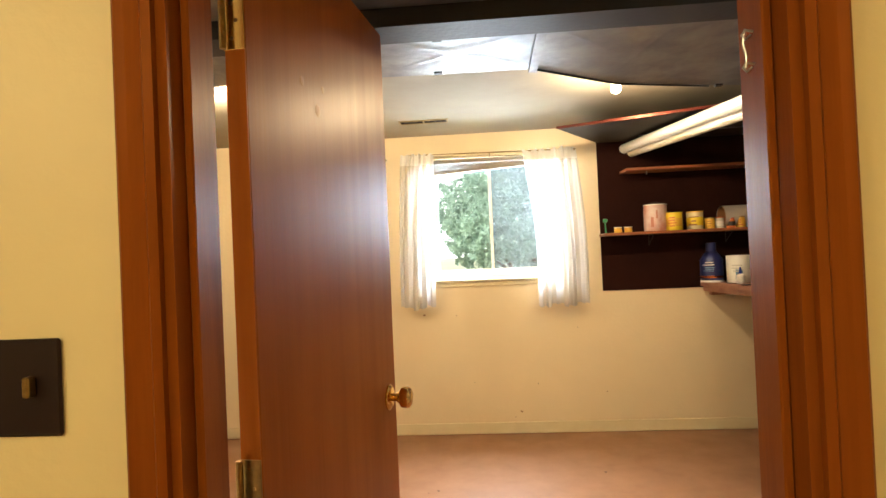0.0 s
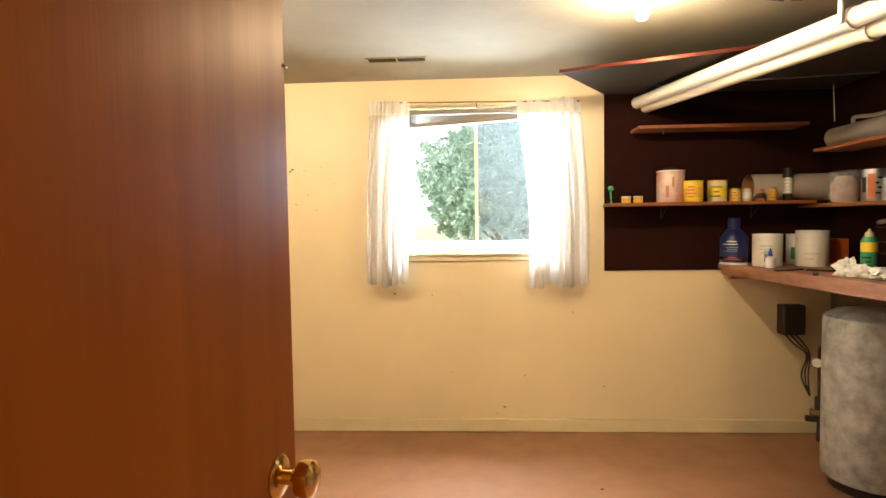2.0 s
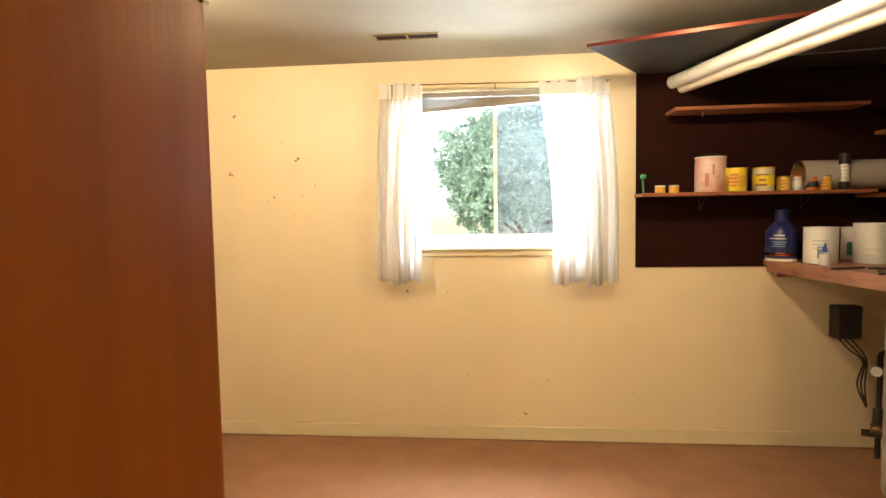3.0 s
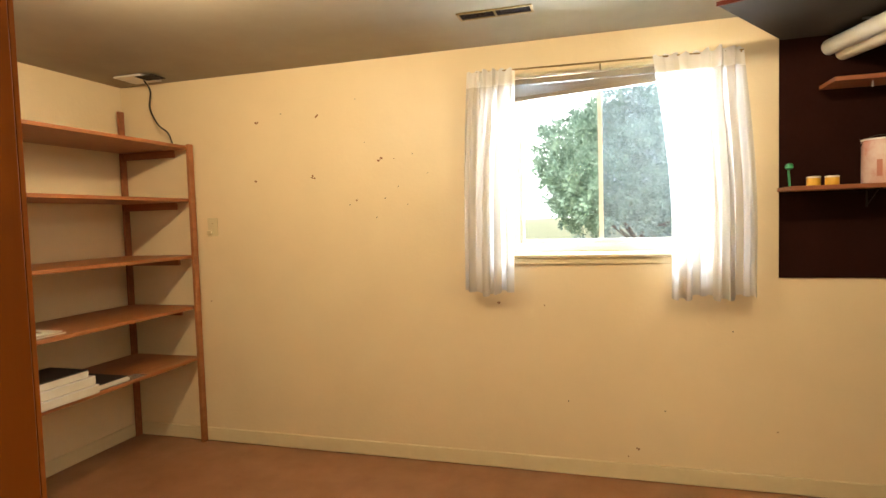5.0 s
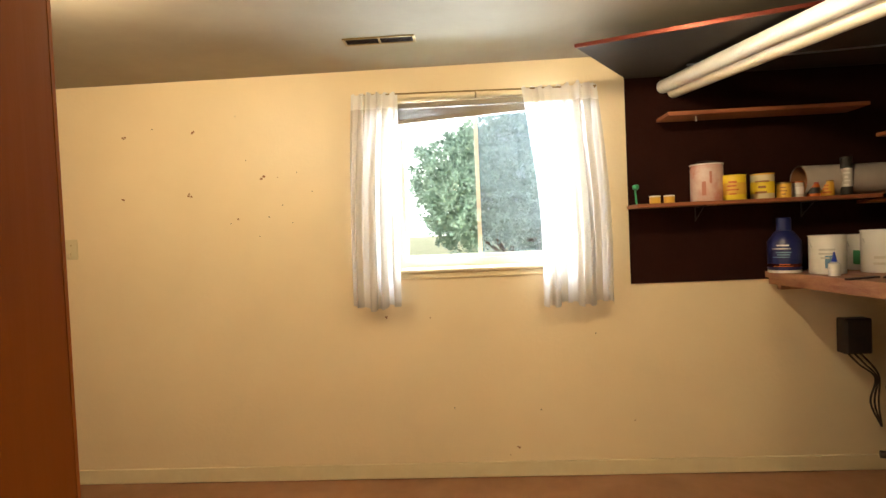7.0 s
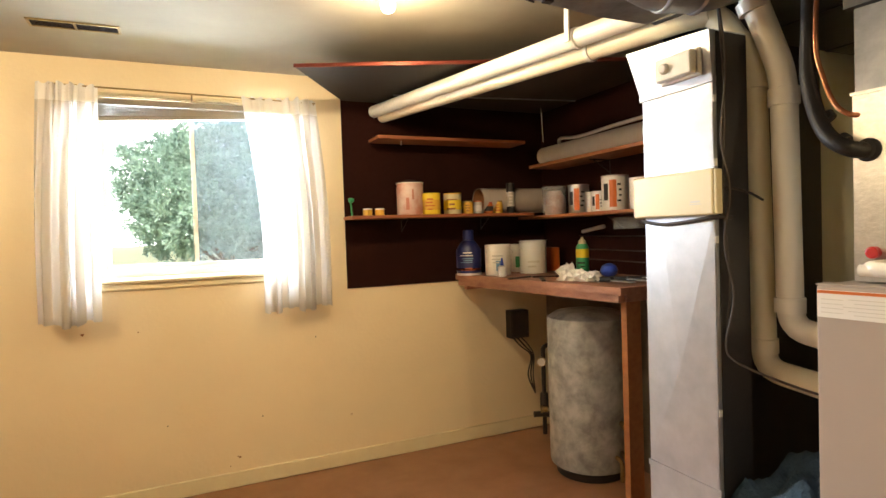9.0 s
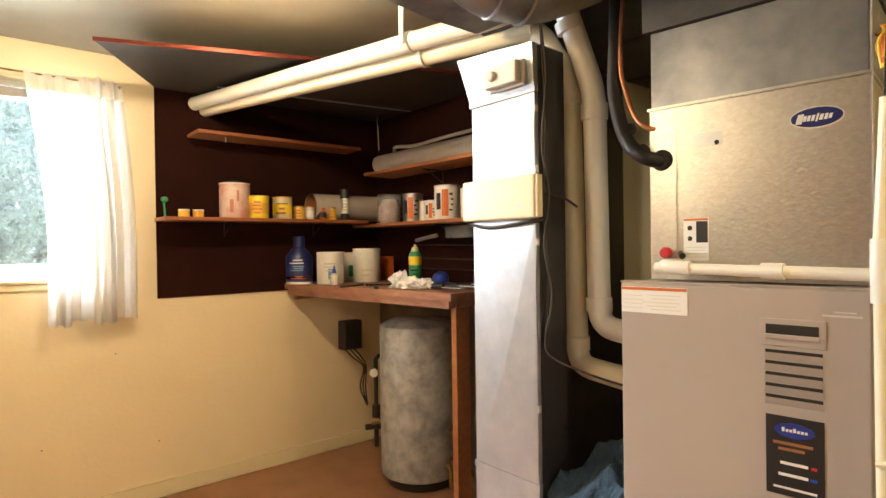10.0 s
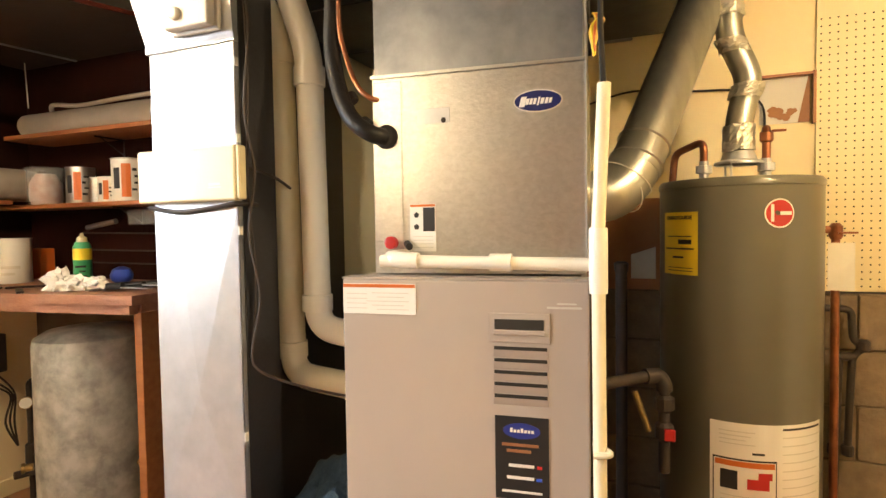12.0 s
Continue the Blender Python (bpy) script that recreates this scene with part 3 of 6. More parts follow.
for c in range(1900):
    th, ph = rnd.uniform(0, 6.283), math.acos(rnd.uniform(-0.98, 1))
    lump = 1 + 0.10 * math.sin(3 * th + 1) * math.sin(4 * ph) + 0.08 * math.sin(7 * th) * math.cos(5 * ph)
    r = rnd.uniform(0.10, 1.0) ** 0.42 * lump
    out = Vector((math.sin(ph) * math.cos(th), math.sin(ph) * math.sin(th), math.cos(ph)))
    hub = Vector((1.72 + 0.95 * r * out.x, 8 + 0.88 * r * out.y, 1.78 + 0.70 * r * out.z))
    if hub.z < 1.22 + 0.10 * math.sin(9 * hub.x):
        continue
    aim = (out + Vector((rnd.uniform(-0.5, 0.5), rnd.uniform(-0.5, 0.5), rnd.uniform(0.0, 0.8)))).normalized()
    size = rnd.uniform(0.07, 0.13)
    for k in range(52):
        spread = Vector((rnd.gauss(0, 1), rnd.gauss(0, 1), rnd.gauss(0, 1))).normalized()
        d = (aim * rnd.uniform(0.5, 1.6) + spread).normalized()
        p = hub + d * size * rnd.uniform(0.15, 1.0)
        s = d.cross(Vector((rnd.uniform(-1, 1), rnd.uniform(-1, 1), rnd.uniform(-1, 1)))).normalized()
        q = rnd.uniform(0.012, 0.024)
        bm.faces.new([bm.verts.new(v) for v in (p + s * q * 0.5, p + d * q * 1.3, p - s * q * 0.5, p - d * q * 0.6)])
tagged(part("crown", bm, "leaf", bush), kind="stuff")

# ---- ceiling fittings ----
for i, (x, y) in enumerate(BULBS):
    lp = thing("ceiling_lamp", (x, y, TOP), "bare glowing bulb in a white porcelain ceiling holder", "ceiling lamp", "bare bulbs on the ceiling")
    part("holder", turned((x, y, TOP - 0.045), [(0.022, 0), (0.030, 0.008), (0.052, 0.028), (0.055, 0.0448)], seg=24), "porcelain", lp, smooth=True)
    b = part("bulb", turned((x, y, TOP - 0.122), [(0.006, 0), (0.018, 0.005), (0.026, 0.017), (0.027, 0.029), (0.022, 0.048), (0.014, 0.064), (0.013, 0.0765)], seg=20), "glow", lp, smooth=True)
    b.visible_shadow = False

reg = thing("ceiling_register", (0.95, 4.93, TOP), "brown slotted air register set in the white ceiling", "air vent")
bm = box(0.790, 4.882, TOP - 0.006, 1.125, 4.892, TOP - 0.0005)
box(0.790, 4.962, TOP - 0.006, 1.125, 4.972, TOP - 0.0005, bm=bm)
box(0.790, 4.892, TOP - 0.006, 0.800, 4.962, TOP - 0.0005, bm=bm)
box(1.115, 4.892, TOP - 0.006, 1.125, 4.962, TOP - 0.0005, bm=bm)
box(0.953, 4.892, TOP - 0.006, 0.962, 4.962, TOP - 0.0005, bm=bm)
part("frame", bm, "darkbrass", reg)
part("backing", box(0.800, 4.892, TOP - 0.0015, 1.115, 4.962, TOP - 0.0004), "hole", reg)
for k in range(5):
    y = 4.902 + k * 0.012
    part("slat", box(0.801, y, TOP - 0.005, 0.952, y + 0.003, TOP - 0.0016), "switch", reg)
    part("slat", box(0.963, y, TOP - 0.005, 1.114, y + 0.003, TOP - 0.0016), "switch", reg)

patch = thing("ceiling_opening", (-1.28, 5.24, TOP), "torn open vent hole in the ceiling corner above the shelving", "vent hole")
part("plate", box(-1.40, 5.15, TOP - 0.012, -1.20, 5.32, TOP - 0.001, 0.003), "porcelain", patch, "white plate hanging loose")
part("opening", box(-1.25, 5.16, TOP - 0.016, -1.12, 5.26, TOP - 0.0125), "hole", patch)
cab = thing("cable", (-1.25, 5.25, 1.9), "grey cable hanging from the ceiling to the top shelf", "cable")
part("wire", tube(smooth_path([(-1.28, 5.26, TOP - 0.01), (-1.235, 5.26, 2.20), (-1.255, 5.27, 2.10), (-1.21, 5.28, 2.00), (-1.16, 5.30, 1.95), (-1.14, 5.31, 1.885)], 6), 0.005, 8), "iron", cab, smooth=True)

# ---- overhead ducts ----
ducts = thing("ceiling_duct", (1.2, 2.3, TOP), "wide dull galvanised sheet duct hung under the ceiling", "air duct")
part("south_run", box(WEST + 0.01, 1.90, 2.03, 2.55, 2.585, 2.27), "duct", ducts)
poly = [(WEST + 0.01, 2.74), (2.75, 2.74), (2.75, 3.53), (2.55, 3.53), (2.29, 3.49), (1.885, 3.37), (1.54, 3.125), (WEST + 0.01, 3.02)]
part("north_run", prism(poly, 2.012, 2.27), "duct", ducts)
part("seam", prism([(1.520, 2.742), (1.550, 2.742), (1.552, 3.128), (1.522, 3.118)], 1.998, 2.0115), "duct", ducts, "standing seam under the duct")
for a, b in (((1.06, 3.03), (1.515, 2.76)), ((1.06, 2.76), (1.515, 3.08)), ((1.93, 2.80), (1.83, 3.31)), ((1.57, 2.76), (2.20, 3.42)), ((0.10, 2.76), (1.00, 3.03))):
    d = Vector((b[0] - a[0], b[1] - a[1], 0)); n_ = Vector((-d.y, d.x, 0)).normalized() * 0.035
    q = [(a[0], a[1], 2.0115), (b[0], b[1], 2.0115), ((a[0] + b[0]) / 2 + n_.x, (a[1] + b[1]) / 2 + n_.y, 2.0115), ((a[0] + b[0]) / 2, (a[1] + b[1]) / 2, 2.0102)]
    bm = bmesh.new()
    v = [bm.verts.new(p) for p in q] + [bm.verts.new((q[2][0] - 2 * n_.x, q[2][1] - 2 * n_.y, 2.0115))]
    for f in ((0, 2, 3), (2, 1, 3), (1, 4, 3), (4, 0, 3)):
        bm.faces.new([v[k] for k in f])
    part("crease", bm, "duct", ducts, "cross-broken stiffening crease")
part("flange", prism([(1.551, 3.130), (1.887, 3.374), (2.289, 3.494), (2.289, 3.489), (1.889, 3.368), (1.553, 3.124)], 2.006, 2.0115), "beam", ducts)
for x, y in ((1.19, 3.07), (2.30, 3.46), (1.21, 2.76)):
    part("drive_clip", box(x, y - 0.01, 1.998, x + 0.028, y + 0.01, 2.005), "beam", ducts)
tr = thing("furnace_trunk_duct", (3.2, 2.9, TOP), "large galvanised trunk duct joining above the furnace", "air duct")
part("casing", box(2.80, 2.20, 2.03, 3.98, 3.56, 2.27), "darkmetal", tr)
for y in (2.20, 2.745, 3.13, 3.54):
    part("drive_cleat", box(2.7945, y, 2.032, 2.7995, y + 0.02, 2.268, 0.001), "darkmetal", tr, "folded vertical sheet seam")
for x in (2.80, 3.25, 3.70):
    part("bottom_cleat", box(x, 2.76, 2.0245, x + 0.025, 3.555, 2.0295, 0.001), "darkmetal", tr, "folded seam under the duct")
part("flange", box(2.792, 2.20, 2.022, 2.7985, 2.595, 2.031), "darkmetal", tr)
steel_beam = setting("ceiling_beam", box(WEST + 0.01, 2.60, 1.985, 4.0, 2.725, TOP - 0.001), "beam", "dark painted steel beam under the ceiling", "beam")

elbow = thing("round_duct", (2.7, 3.3, 2.05), "round galvanised elbow duct beside the white pipes", "air duct")
part("sleeve", tube(rounded_path([(2.44, 3.31, 2.10), (2.52, 3.27, 2.012), (2.68, 3.23, 2.012), (2.86, 3.15, 2.10)], 0.10), 0.080, 28, wave=0.015), "duct", elbow, smooth=True)
for k in (2.54, 2.64):
    part("band", turned((k, 3.26 - (k - 2.54) * 0.24, 2.012), [(0.081, 0), (0.085, 0.004), (0.085, 0.008), (0.081, 0.012)], axis=(1, -0.25, 0), seg=28), "duct", elbow)

pan = thing("ceiling_panel", (2.8, 4.8, 2.14), "dark grey brown board hung below the ceiling, red metal edge", "ceiling panel")
pp = [(1.838, 4.803), (3.40, 4.19), (EAST - 0.01, 4.19), (EAST - 0.01, NORTH - 0.01), (2.206, NORTH - 0.01)]
part("board", prism(pp, 2.150, 2.162), "darkpanel", pan)
part("edge_trim", prism([(1.838, 4.800), (3.40, 4.187), (3.397, 4.182), (1.832, 4.795)], 2.146, 2.1625), "redtrim", pan, "reddish metal edge strip")
part("seam_strip", prism([(2.45, 5.18), (3.58, 5.00), (3.58, 4.985), (2.45, 5.165)], 2.144, 2.1495), "galv", pan)
for x, y in ((3.0, 4.7), (3.3, 5.2), (2.4, 5.2)):
    part("hanger", box(x, y, 2.1625, x + 0.02, y + 0.04, TOP - 0.001), "cardboard", pan)


def pipe_run(name, pts, r, mat, label, couplings=()):
    ob = thing(name, pts[0], label, "pipe")
    part("pipe", tube(rounded_path(pts, 0.06), r, 20), mat, ob, smooth=True)
    for c, ax, ln in couplings:
        part("coupling", turned(c, [(r + 0.001, 0), (r + 0.0055, 0.001), (r + 0.0055, ln - 0.001), (r + 0.001, ln)], axis=ax, seg=24), mat, ob, smooth=True)
    return ob


PA = [(2.455, NORTH - 0.01, 2.068), (2.880, 3.375, 2.015), (2.925, 3.285, 1.84), (2.960, 3.290, 0.905), (2.935, 2.985, 0.885)]
PB = [(2.40, NORTH - 0.01, 2.095), (2.842, 3.245, 2.058), (2.915, 3.185, 1.775), (2.945, 3.195, 1.045), (2.915, 2.985, 1.025)]
pipe_run("vent_pipe", PA, 0.0355, "pvcold", "yellowed white plastic vent pipe from the wall down to the furnace", [((2.861, 3.42, 2.017), (0.3, -1, 0), 0.040), ((2.906, 3.33, 1.915), (0.3, -0.55, -1), 0.030), ((2.926, 3.285, 1.80), (0.02, 0, -1), 0.045), ((2.957, 3.290, 1.00), (0, 0, -1), 0.045), ((2.944, 3.10, 0.893), (0, -1, 0), 0.014)])
pipe_run("vent_pipe", PB, 0.0355, "pvc", "white plastic vent pipe from the wall down to the furnace", [((2.852, 3.235, 1.99), (0.23, -0.18, -1), 0.035), ((2.917, 3.186, 1.735), (0.04, 0.02, -1), 0.050), ((2.941, 3.194, 1.135), (0, 0, -1), 0.045)])
st = thing("pipe_strap", (2.70, 3.85, 2.05), "white plastic strap hanging the two pipes from the ceiling", "pipe hanger")
part("hanger", box(2.668, 3.838, 2.05, 2.675, 3.862, TOP - 0.001), "pvc", st)
for q in (((2.400, 5.39, 2.095), (2.842, 3.245, 2.058)), ((2.455, 5.39, 2.068), (2.880, 3.375, 2.015))):
    a, b = Vector(q[0]), Vector(q[1])
    c = a.lerp(b, (5.39 - 3.85) / (a.y - b.y))
    part("loop", turned(c, [(0.0365, -0.010), (0.0415, -0.009), (0.0415, 0.009), (0.0365, 0.010)], axis=b - a, seg=24, cap=False), "pvc", st, smooth=True)

# ---- the vertical duct with its two controls ----
vd = thing("vertical_duct", (2.90, 3.41, 0), "bright galvanised rectangular duct standing from floor to ceiling", "air duct")
X0, X1, YA, YB = 2.727, 2.862, 3.262, 3.537
part("lower_section", box(X0, YA, 0.0, X1, YB, 0.573), "galv", vd)
part("middle_section", box(X0 + 0.002, YA + 0.002, 0.574, X1, YB - 0.002, 1.765), "galv", vd)
bm = bmesh.new()
lo = [(X0 - 0.004, YA, 1.766), (X1, YA, 1.766), (X1, YB, 1.766), (X0 - 0.004, YB, 1.766)]
hi = [(X0 - 0.012, YA, 1.905), (X1, YA, 1.905), (X1, YB + 0.055, 1.93), (X0 - 0.012, YB + 0.055, 1.93)]
a = [bm.verts.new(p) for p in lo]; b = [bm.verts.new(p) for p in hi]
bm.faces.new(a); bm.faces.new(b)
for i in range(4):
    bm.faces.new((a[i], a[(i + 1) % 4], b[(i + 1) % 4], b[i]))
part("flared_top", bm, "galv", vd)
part("joint_strip", box(X0 - 0.003, YA - 0.0035, 0.565, X0 + 0.01, YB + 0.003, 0.582), "galv", vd)
part("joint_strip", box(X0 - 0.006, YA - 0.004, 1.758, X0 + 0.01, YB + 0.004, 1.775), "galv", vd)
for za, zb, h in ((0.584, 1.375, 0.012), (1.515, 1.757, 0.005)):
    bm = bmesh.new()
    ya, yb, yc = YA + 0.004, YB - 0.004, (YA + YB) / 2
    ca, cb = za + (zb - za) * 0.42, za + (zb - za) * 0.97
    q = [bm.verts.new(p) for p in ((X0 - 0.0005, ya, za), (X0 - 0.0005, yb, za), (X0 - 0.0005, yb, zb), (X0 - 0.0005, ya, zb), (X0 - h, yc - 0.01, ca), (X0 - h * 0.5, yc + 0.06, cb))]
    for f in ((0, 1, 4), (1, 2, 5), (1, 5, 4), (0, 4, 3), (4, 5, 3), (5, 2, 3)):
        bm.faces.new([q[k] for k in f])
    part("creased_face", bm, "galv", vd, "cross-broken sheet face")
# Near-black cover paints the shade on the duct's galvanised south side.
part("side_sheet", box(X0 + 0.012, YA - 0.003, 0.01, X1 - 0.001, YA - 0.0006, 1.90), "beam", vd, "near-black sheet giving the duct side its shade")
for z in (1.70, 1.52, 1.30, 0.80):
    part("edge_clip", box(X0 - 0.004, YA - 0.004, z, X0 + 0.008, YA - 0.0005, z + 0.02), "white", vd)

hum = thing("humidifier_control", (2.69, 3.41, 1.385), "cream plastic control box strapped across the duct", "control box")
part("cover", box(2.697, 3.244, 1.381, 2.7245, 3.556, 1.511, 0.006, seg=2), "cream", hum)
part("end_cap", box(2.699, 3.233, 1.383, 2.7240, 3.2435, 1.509, 0.003), "cream", hum)
part("badge", box(2.6955, 3.285, 1.412, 2.6966, 3.325, 1.4145), "greyplastic", hum)
part("badge", box(2.6955, 3.288, 1.418, 2.6966, 3.322, 1.4235), "greyplastic", hum)
part("strap", tube(smooth_path([(2.722, 3.545, 1.372), (2.716, 3.45, 1.358), (2.718, 3.35, 1.364), (2.722, 3.262, 1.374), (2.78, 3.252, 1.372)], 5), 0.006, 8), "iron", hum, "dark cord wrapped under the box", smooth=True)

th = thing("thermostat", (2.68, 3.38, 1.86), "small grey dial thermostat on the duct top", "thermostat")
part("base", box(2.704, 3.286, 1.782, 2.716, 3.432, 1.862, 0.003), "greyplastic", th)
part("cover", box(2.676, 3.294, 1.789, 2.7035, 3.428, 1.856, 0.005, seg=2), "greyplastic", th)
part("dial", turned((2.676, 3.388, 1.822), [(0.016, 0), (0.015, 0.009), (0.011, 0.012)], axis=(-1, 0, 0), seg=24), "greyplastic", th)

wr = thing("duct_wires", (2.74, 3.25, 1.2), "brown thermostat wires running down the duct edge", "cable")
part("wire", tube(smooth_path([(2.735, 3.250, 2.00), (2.745, 3.235, 1.80), (2.735, 3.245, 1.60), (2.75, 3.232, 1.45), (2.735, 3.24, 1.30), (2.75, 3.225, 1.15), (2.735, 3.24, 1.02), (2.74, 3.22, 0.97), (2.78, 3.12, 0.93), (2.84, 3.03, 0.90), (2.86, 2.99, 0.905)], 6), 0.0035, 8), "iron", wr, smooth=True)
part("wire", tube(smooth_path([(2.745, 3.256, 1.98), (2.755, 3.248, 1.70), (2.745, 3.250, 1.42), (2.76, 3.244, 1.20), (2.745, 3.252, 1.0)], 6), 0.003, 8), "iron", wr, smooth=True)
part("branch", tube(smooth_path([(2.745, 3.25, 1.46), (2.82, 3.235, 1.445), (2.93, 3.262, 1.42)], 4), 0.004, 8), "iron", wr, smooth=True)

# ---- furnace ----
FX, FY0, FY1, FZ = 2.731, 2.447, 2.977, 1.205
fu = thing("furnace", (3.05, 2.71, 0), "taupe enamelled gas furnace cabinet with louvred front panel", "furnace")
part("cabinet", box(FX + 0.012, FY0 + 0.020, 0.0, 3.24, FY1 - 0.001, FZ, 0.004), "furnace", fu)
bm = box(FX, FY0, 0.46, FX + 0.0115, FY1, FZ, 0.004, seg=2)
part("front_panel", bm, "furnace", fu)
part("lower_panel", box(FX, FY0, 0.03, FX + 0.0115, FY1, 0.452, 0.004, seg=2), "furnace", fu)
part("top_lip", box(FX + 0.001, FY0 + 0.001, FZ + 0.0005, FX + 0.05, FY1 + 0.002, FZ + 0.004), "furnace", fu)
part("pressed_rim", box(FX - 0.0025, 2.524, 1.085, FX - 0.0005, 2.648, 1.142, 0.0008), "furnace", fu)
part("handle_recess", box(FX - 0.0035, 2.536, 1.110, FX - 0.0026, 2.636, 1.130), "hole", fu)
part("handle_lip", box(FX - 0.006, 2.534, 1.100, FX - 0.0026, 2.638, 1.109, 0.001), "furnace", fu)
for k in range(5):
    z = 1.068 - k * 0.0235
    part("louvre_slot", box(FX - 0.0012, 2.530, z + 0.001, FX - 0.0004, 2.638, z + 0.0085), "hole", fu)
    bm = bmesh.new()
    v = [bm.verts.new(p) for p in ((FX - 0.001, 2.528, z - 0.011), (FX - 0.001, 2.640, z - 0.011), (FX - 0.0050, 2.637, z + 0.0025), (FX - 0.0050, 2.531, z + 0.0025))]
    bm.faces.new(v)
    w = [bm.verts.new(p.co + Vector((0.0012, 0, -0.0015))) for p in v]
    bm.faces.new(w)
    for i in range(4):
        bm.faces.new((v[i], v[(i + 1) % 4], w[(i + 1) % 4], w[i]))
    part("louvre", bm, "furnace", fu)
lb = part("warning_label", box(FX - 0.0012, 2.806, 1.133, FX - 0.0003, 2.975, 1.196), "label", fu, "white warning label with an orange stripe")
part("stripe", box(FX - 0.0018, 2.807, 1.188, FX - 0.0013, 2.974, 1.195), "orange", lb)
for k in range(5):
    part("text_bar", box(FX - 0.0018, 2.822 + 0.01 * (k % 2), 1.142 + k * 0.0085, FX - 0.0013, 2.895 + 0.012 * (k % 3), 1.1435 + k * 0.0085), "greyplastic", lb)
for k in range(4):
    part("text_bar", box(FX - 0.0018, 2.918, 1.144 + k * 0.010, FX - 0.0013, 2.966, 1.1455 + k * 0.010), "greyplastic", lb)
pl = part("product_plate", box(FX - 0.0016, 2.528, 0.775, FX - 0.0003, 2.638, 0.940, 0.0004), "black", fu, "dark plate with a blue oval badge and printed lines")
part("oval_badge", turned((0, 0, 0), [(1.0, 0), (1.0, 0.0008)], seg=28), "badgeblue", pl)
ob = pl.children[0]
ob.data.transform(Matrix.Translation(ob.parent.matrix_world.translation * 0) @ Matrix(((0, 0, -1, FX - 0.0018), (0.038, 0, 0, 2.583), (0, 0.0155, 0, 0.912), (0, 0, 0, 1))) @ Matrix.Translation(ORIGIN[ob]))
ob.data.transform(Matrix.Translation(-ORIGIN[ob]))
for k in range(7):
    part("badge_mark", box(FX - 0.0034, 2.558 + 0.0072 * k, 0.909, FX - 0.0028, 2.5632 + 0.0072 * k, 0.9145 + 0.003 * (k in (3, 6))), "label", pl)
for z, y0, y1, mt in ((0.884, 2.549, 2.624, "cardboard"), (0.872, 2.564, 2.614, "cardboard"), (0.842, 2.542, 2.552, "red"), (0.843, 2.558, 2.610, "label"), (0.818, 2.542, 2.554, "blue"), (0.819, 2.558, 2.614, "label")):
    part("printed_bar", box(FX - 0.0022, y0, z - 0.003, FX - 0.0017, y1, z + 0.003), mt, pl)
part("printed_text", box(FX - 0.0022, 2.542, 0.789, FX - 0.0017, 2.624, 0.7935), "label", pl)
part("printed_mark", box(FX - 0.0012, 2.462, 1.152, FX - 0.0003, 2.530, 1.156), "greyplastic", fu)
part("printed_mark", box(FX - 0.0012, 2.472, 1.160, FX - 0.0003, 2.510, 1.163), "greyplastic", fu)
part("side_handle", tube(rounded_path([(2.86, 2.978, 0.775), (2.86, 3.010, 0.775), (2.80, 3.010, 0.775), (2.80, 2.978, 0.775)], 0.012), 0.005, 8), "white", fu, "small white cord loop", smooth=True)

# the coil case above the furnace
PX, PY0, PY1 = 2.83, 2.470, 2.952
co = thing("coil_case", (3.1, 2.71, FZ), "bright crinkled sheet metal coil case above the furnace", "furnace plenum")
part("case", box(PX, PY0, FZ + 0.005, 3.23, PY1, 1.640), "foil", co)
part("cap_seam", box(PX - 0.004, PY0 - 0.004, 1.641, 3.234, PY1 + 0.004, 1.648), "foil", co)
# Upper case dulled and collar darkened to paint the overhead duct's shadow.
part("upper_case", box(PX + 0.004, PY0 + 0.004, 1.649, 3.226, PY1 - 0.004, 1.84), "duct", co)
part("dark_collar", box(PX - 0.012, PY0 - 0.002, 1.842, 3.24, PY1 + 0.012, 2.028), "darkmetal", co, "upper case sheet coloured dark for the shadow on it")
part("side_door", box(PX - 0.004, PY1 - 0.072, 1.28, PX - 0.0005, PY1 - 0.002, 1.632, 0.001), "foil", co)
part("corner_strip", box(PX - 0.005, PY0 - 0.004, 1.23, PX + 0.01, PY0 - 0.0005, 1.84), "galv", co)
bd = part("oval_badge", turned((0, 0, 0), [(1.0, 0), (1.0, 0.0012)], seg=36), "label", co, "dark blue oval badge with a white rim")
bd.data.transform(Matrix.Translation(-ORIGIN[bd]) @ Matrix(((0, 0, -1, PX - 0.0006), (0.053, 0, 0, 2.568), (0, 0.0235, 0, 1.567), (0, 0, 0, 1))) @ Matrix.Translation(ORIGIN[bd]))
b2 = part("badge_field", turned((0, 0, 0), [(1.0, 0), (1.0, 0.0009)], seg=36), "navy", bd)
b2.data.transform(Matrix.Translation(-ORIGIN[b2]) @ Matrix(((0, 0, -1, PX - 0.0020), (0.050, 0, 0, 2.568), (0, 0.0208, 0, 1.567), (0, 0, 0, 1))) @ Matrix.Translation(ORIGIN[b2]))
for k, (y, h, w) in enumerate(((2.600, 0.0105, 0.006), (2.590, 0.006, 0.0035), (2.582, 0.006, 0.003), (2.574, 0.006, 0.003), (2.566, 0.0085, 0.002), (2.558, 0.006, 0.0035), (2.549, 0.006, 0.003), (2.541, 0.005, 0.003))):
    bm = bmesh.new()
    z = 1.566
    v = [bm.verts.new((PX - 0.0036, y + sy * w + 0.28 * sz * h * -1, z + sz * h)) for sy, sz in ((-1, -1), (1, -1), (1, 1), (-1, 1))]
    bm.faces.new(v)
    part("badge_mark", bm, "label", bd)
part("spec_plate", box(PX - 0.0014, 2.765, 1.535, PX - 0.0004, 2.842, 1.568, 0.0004), "galv", co)
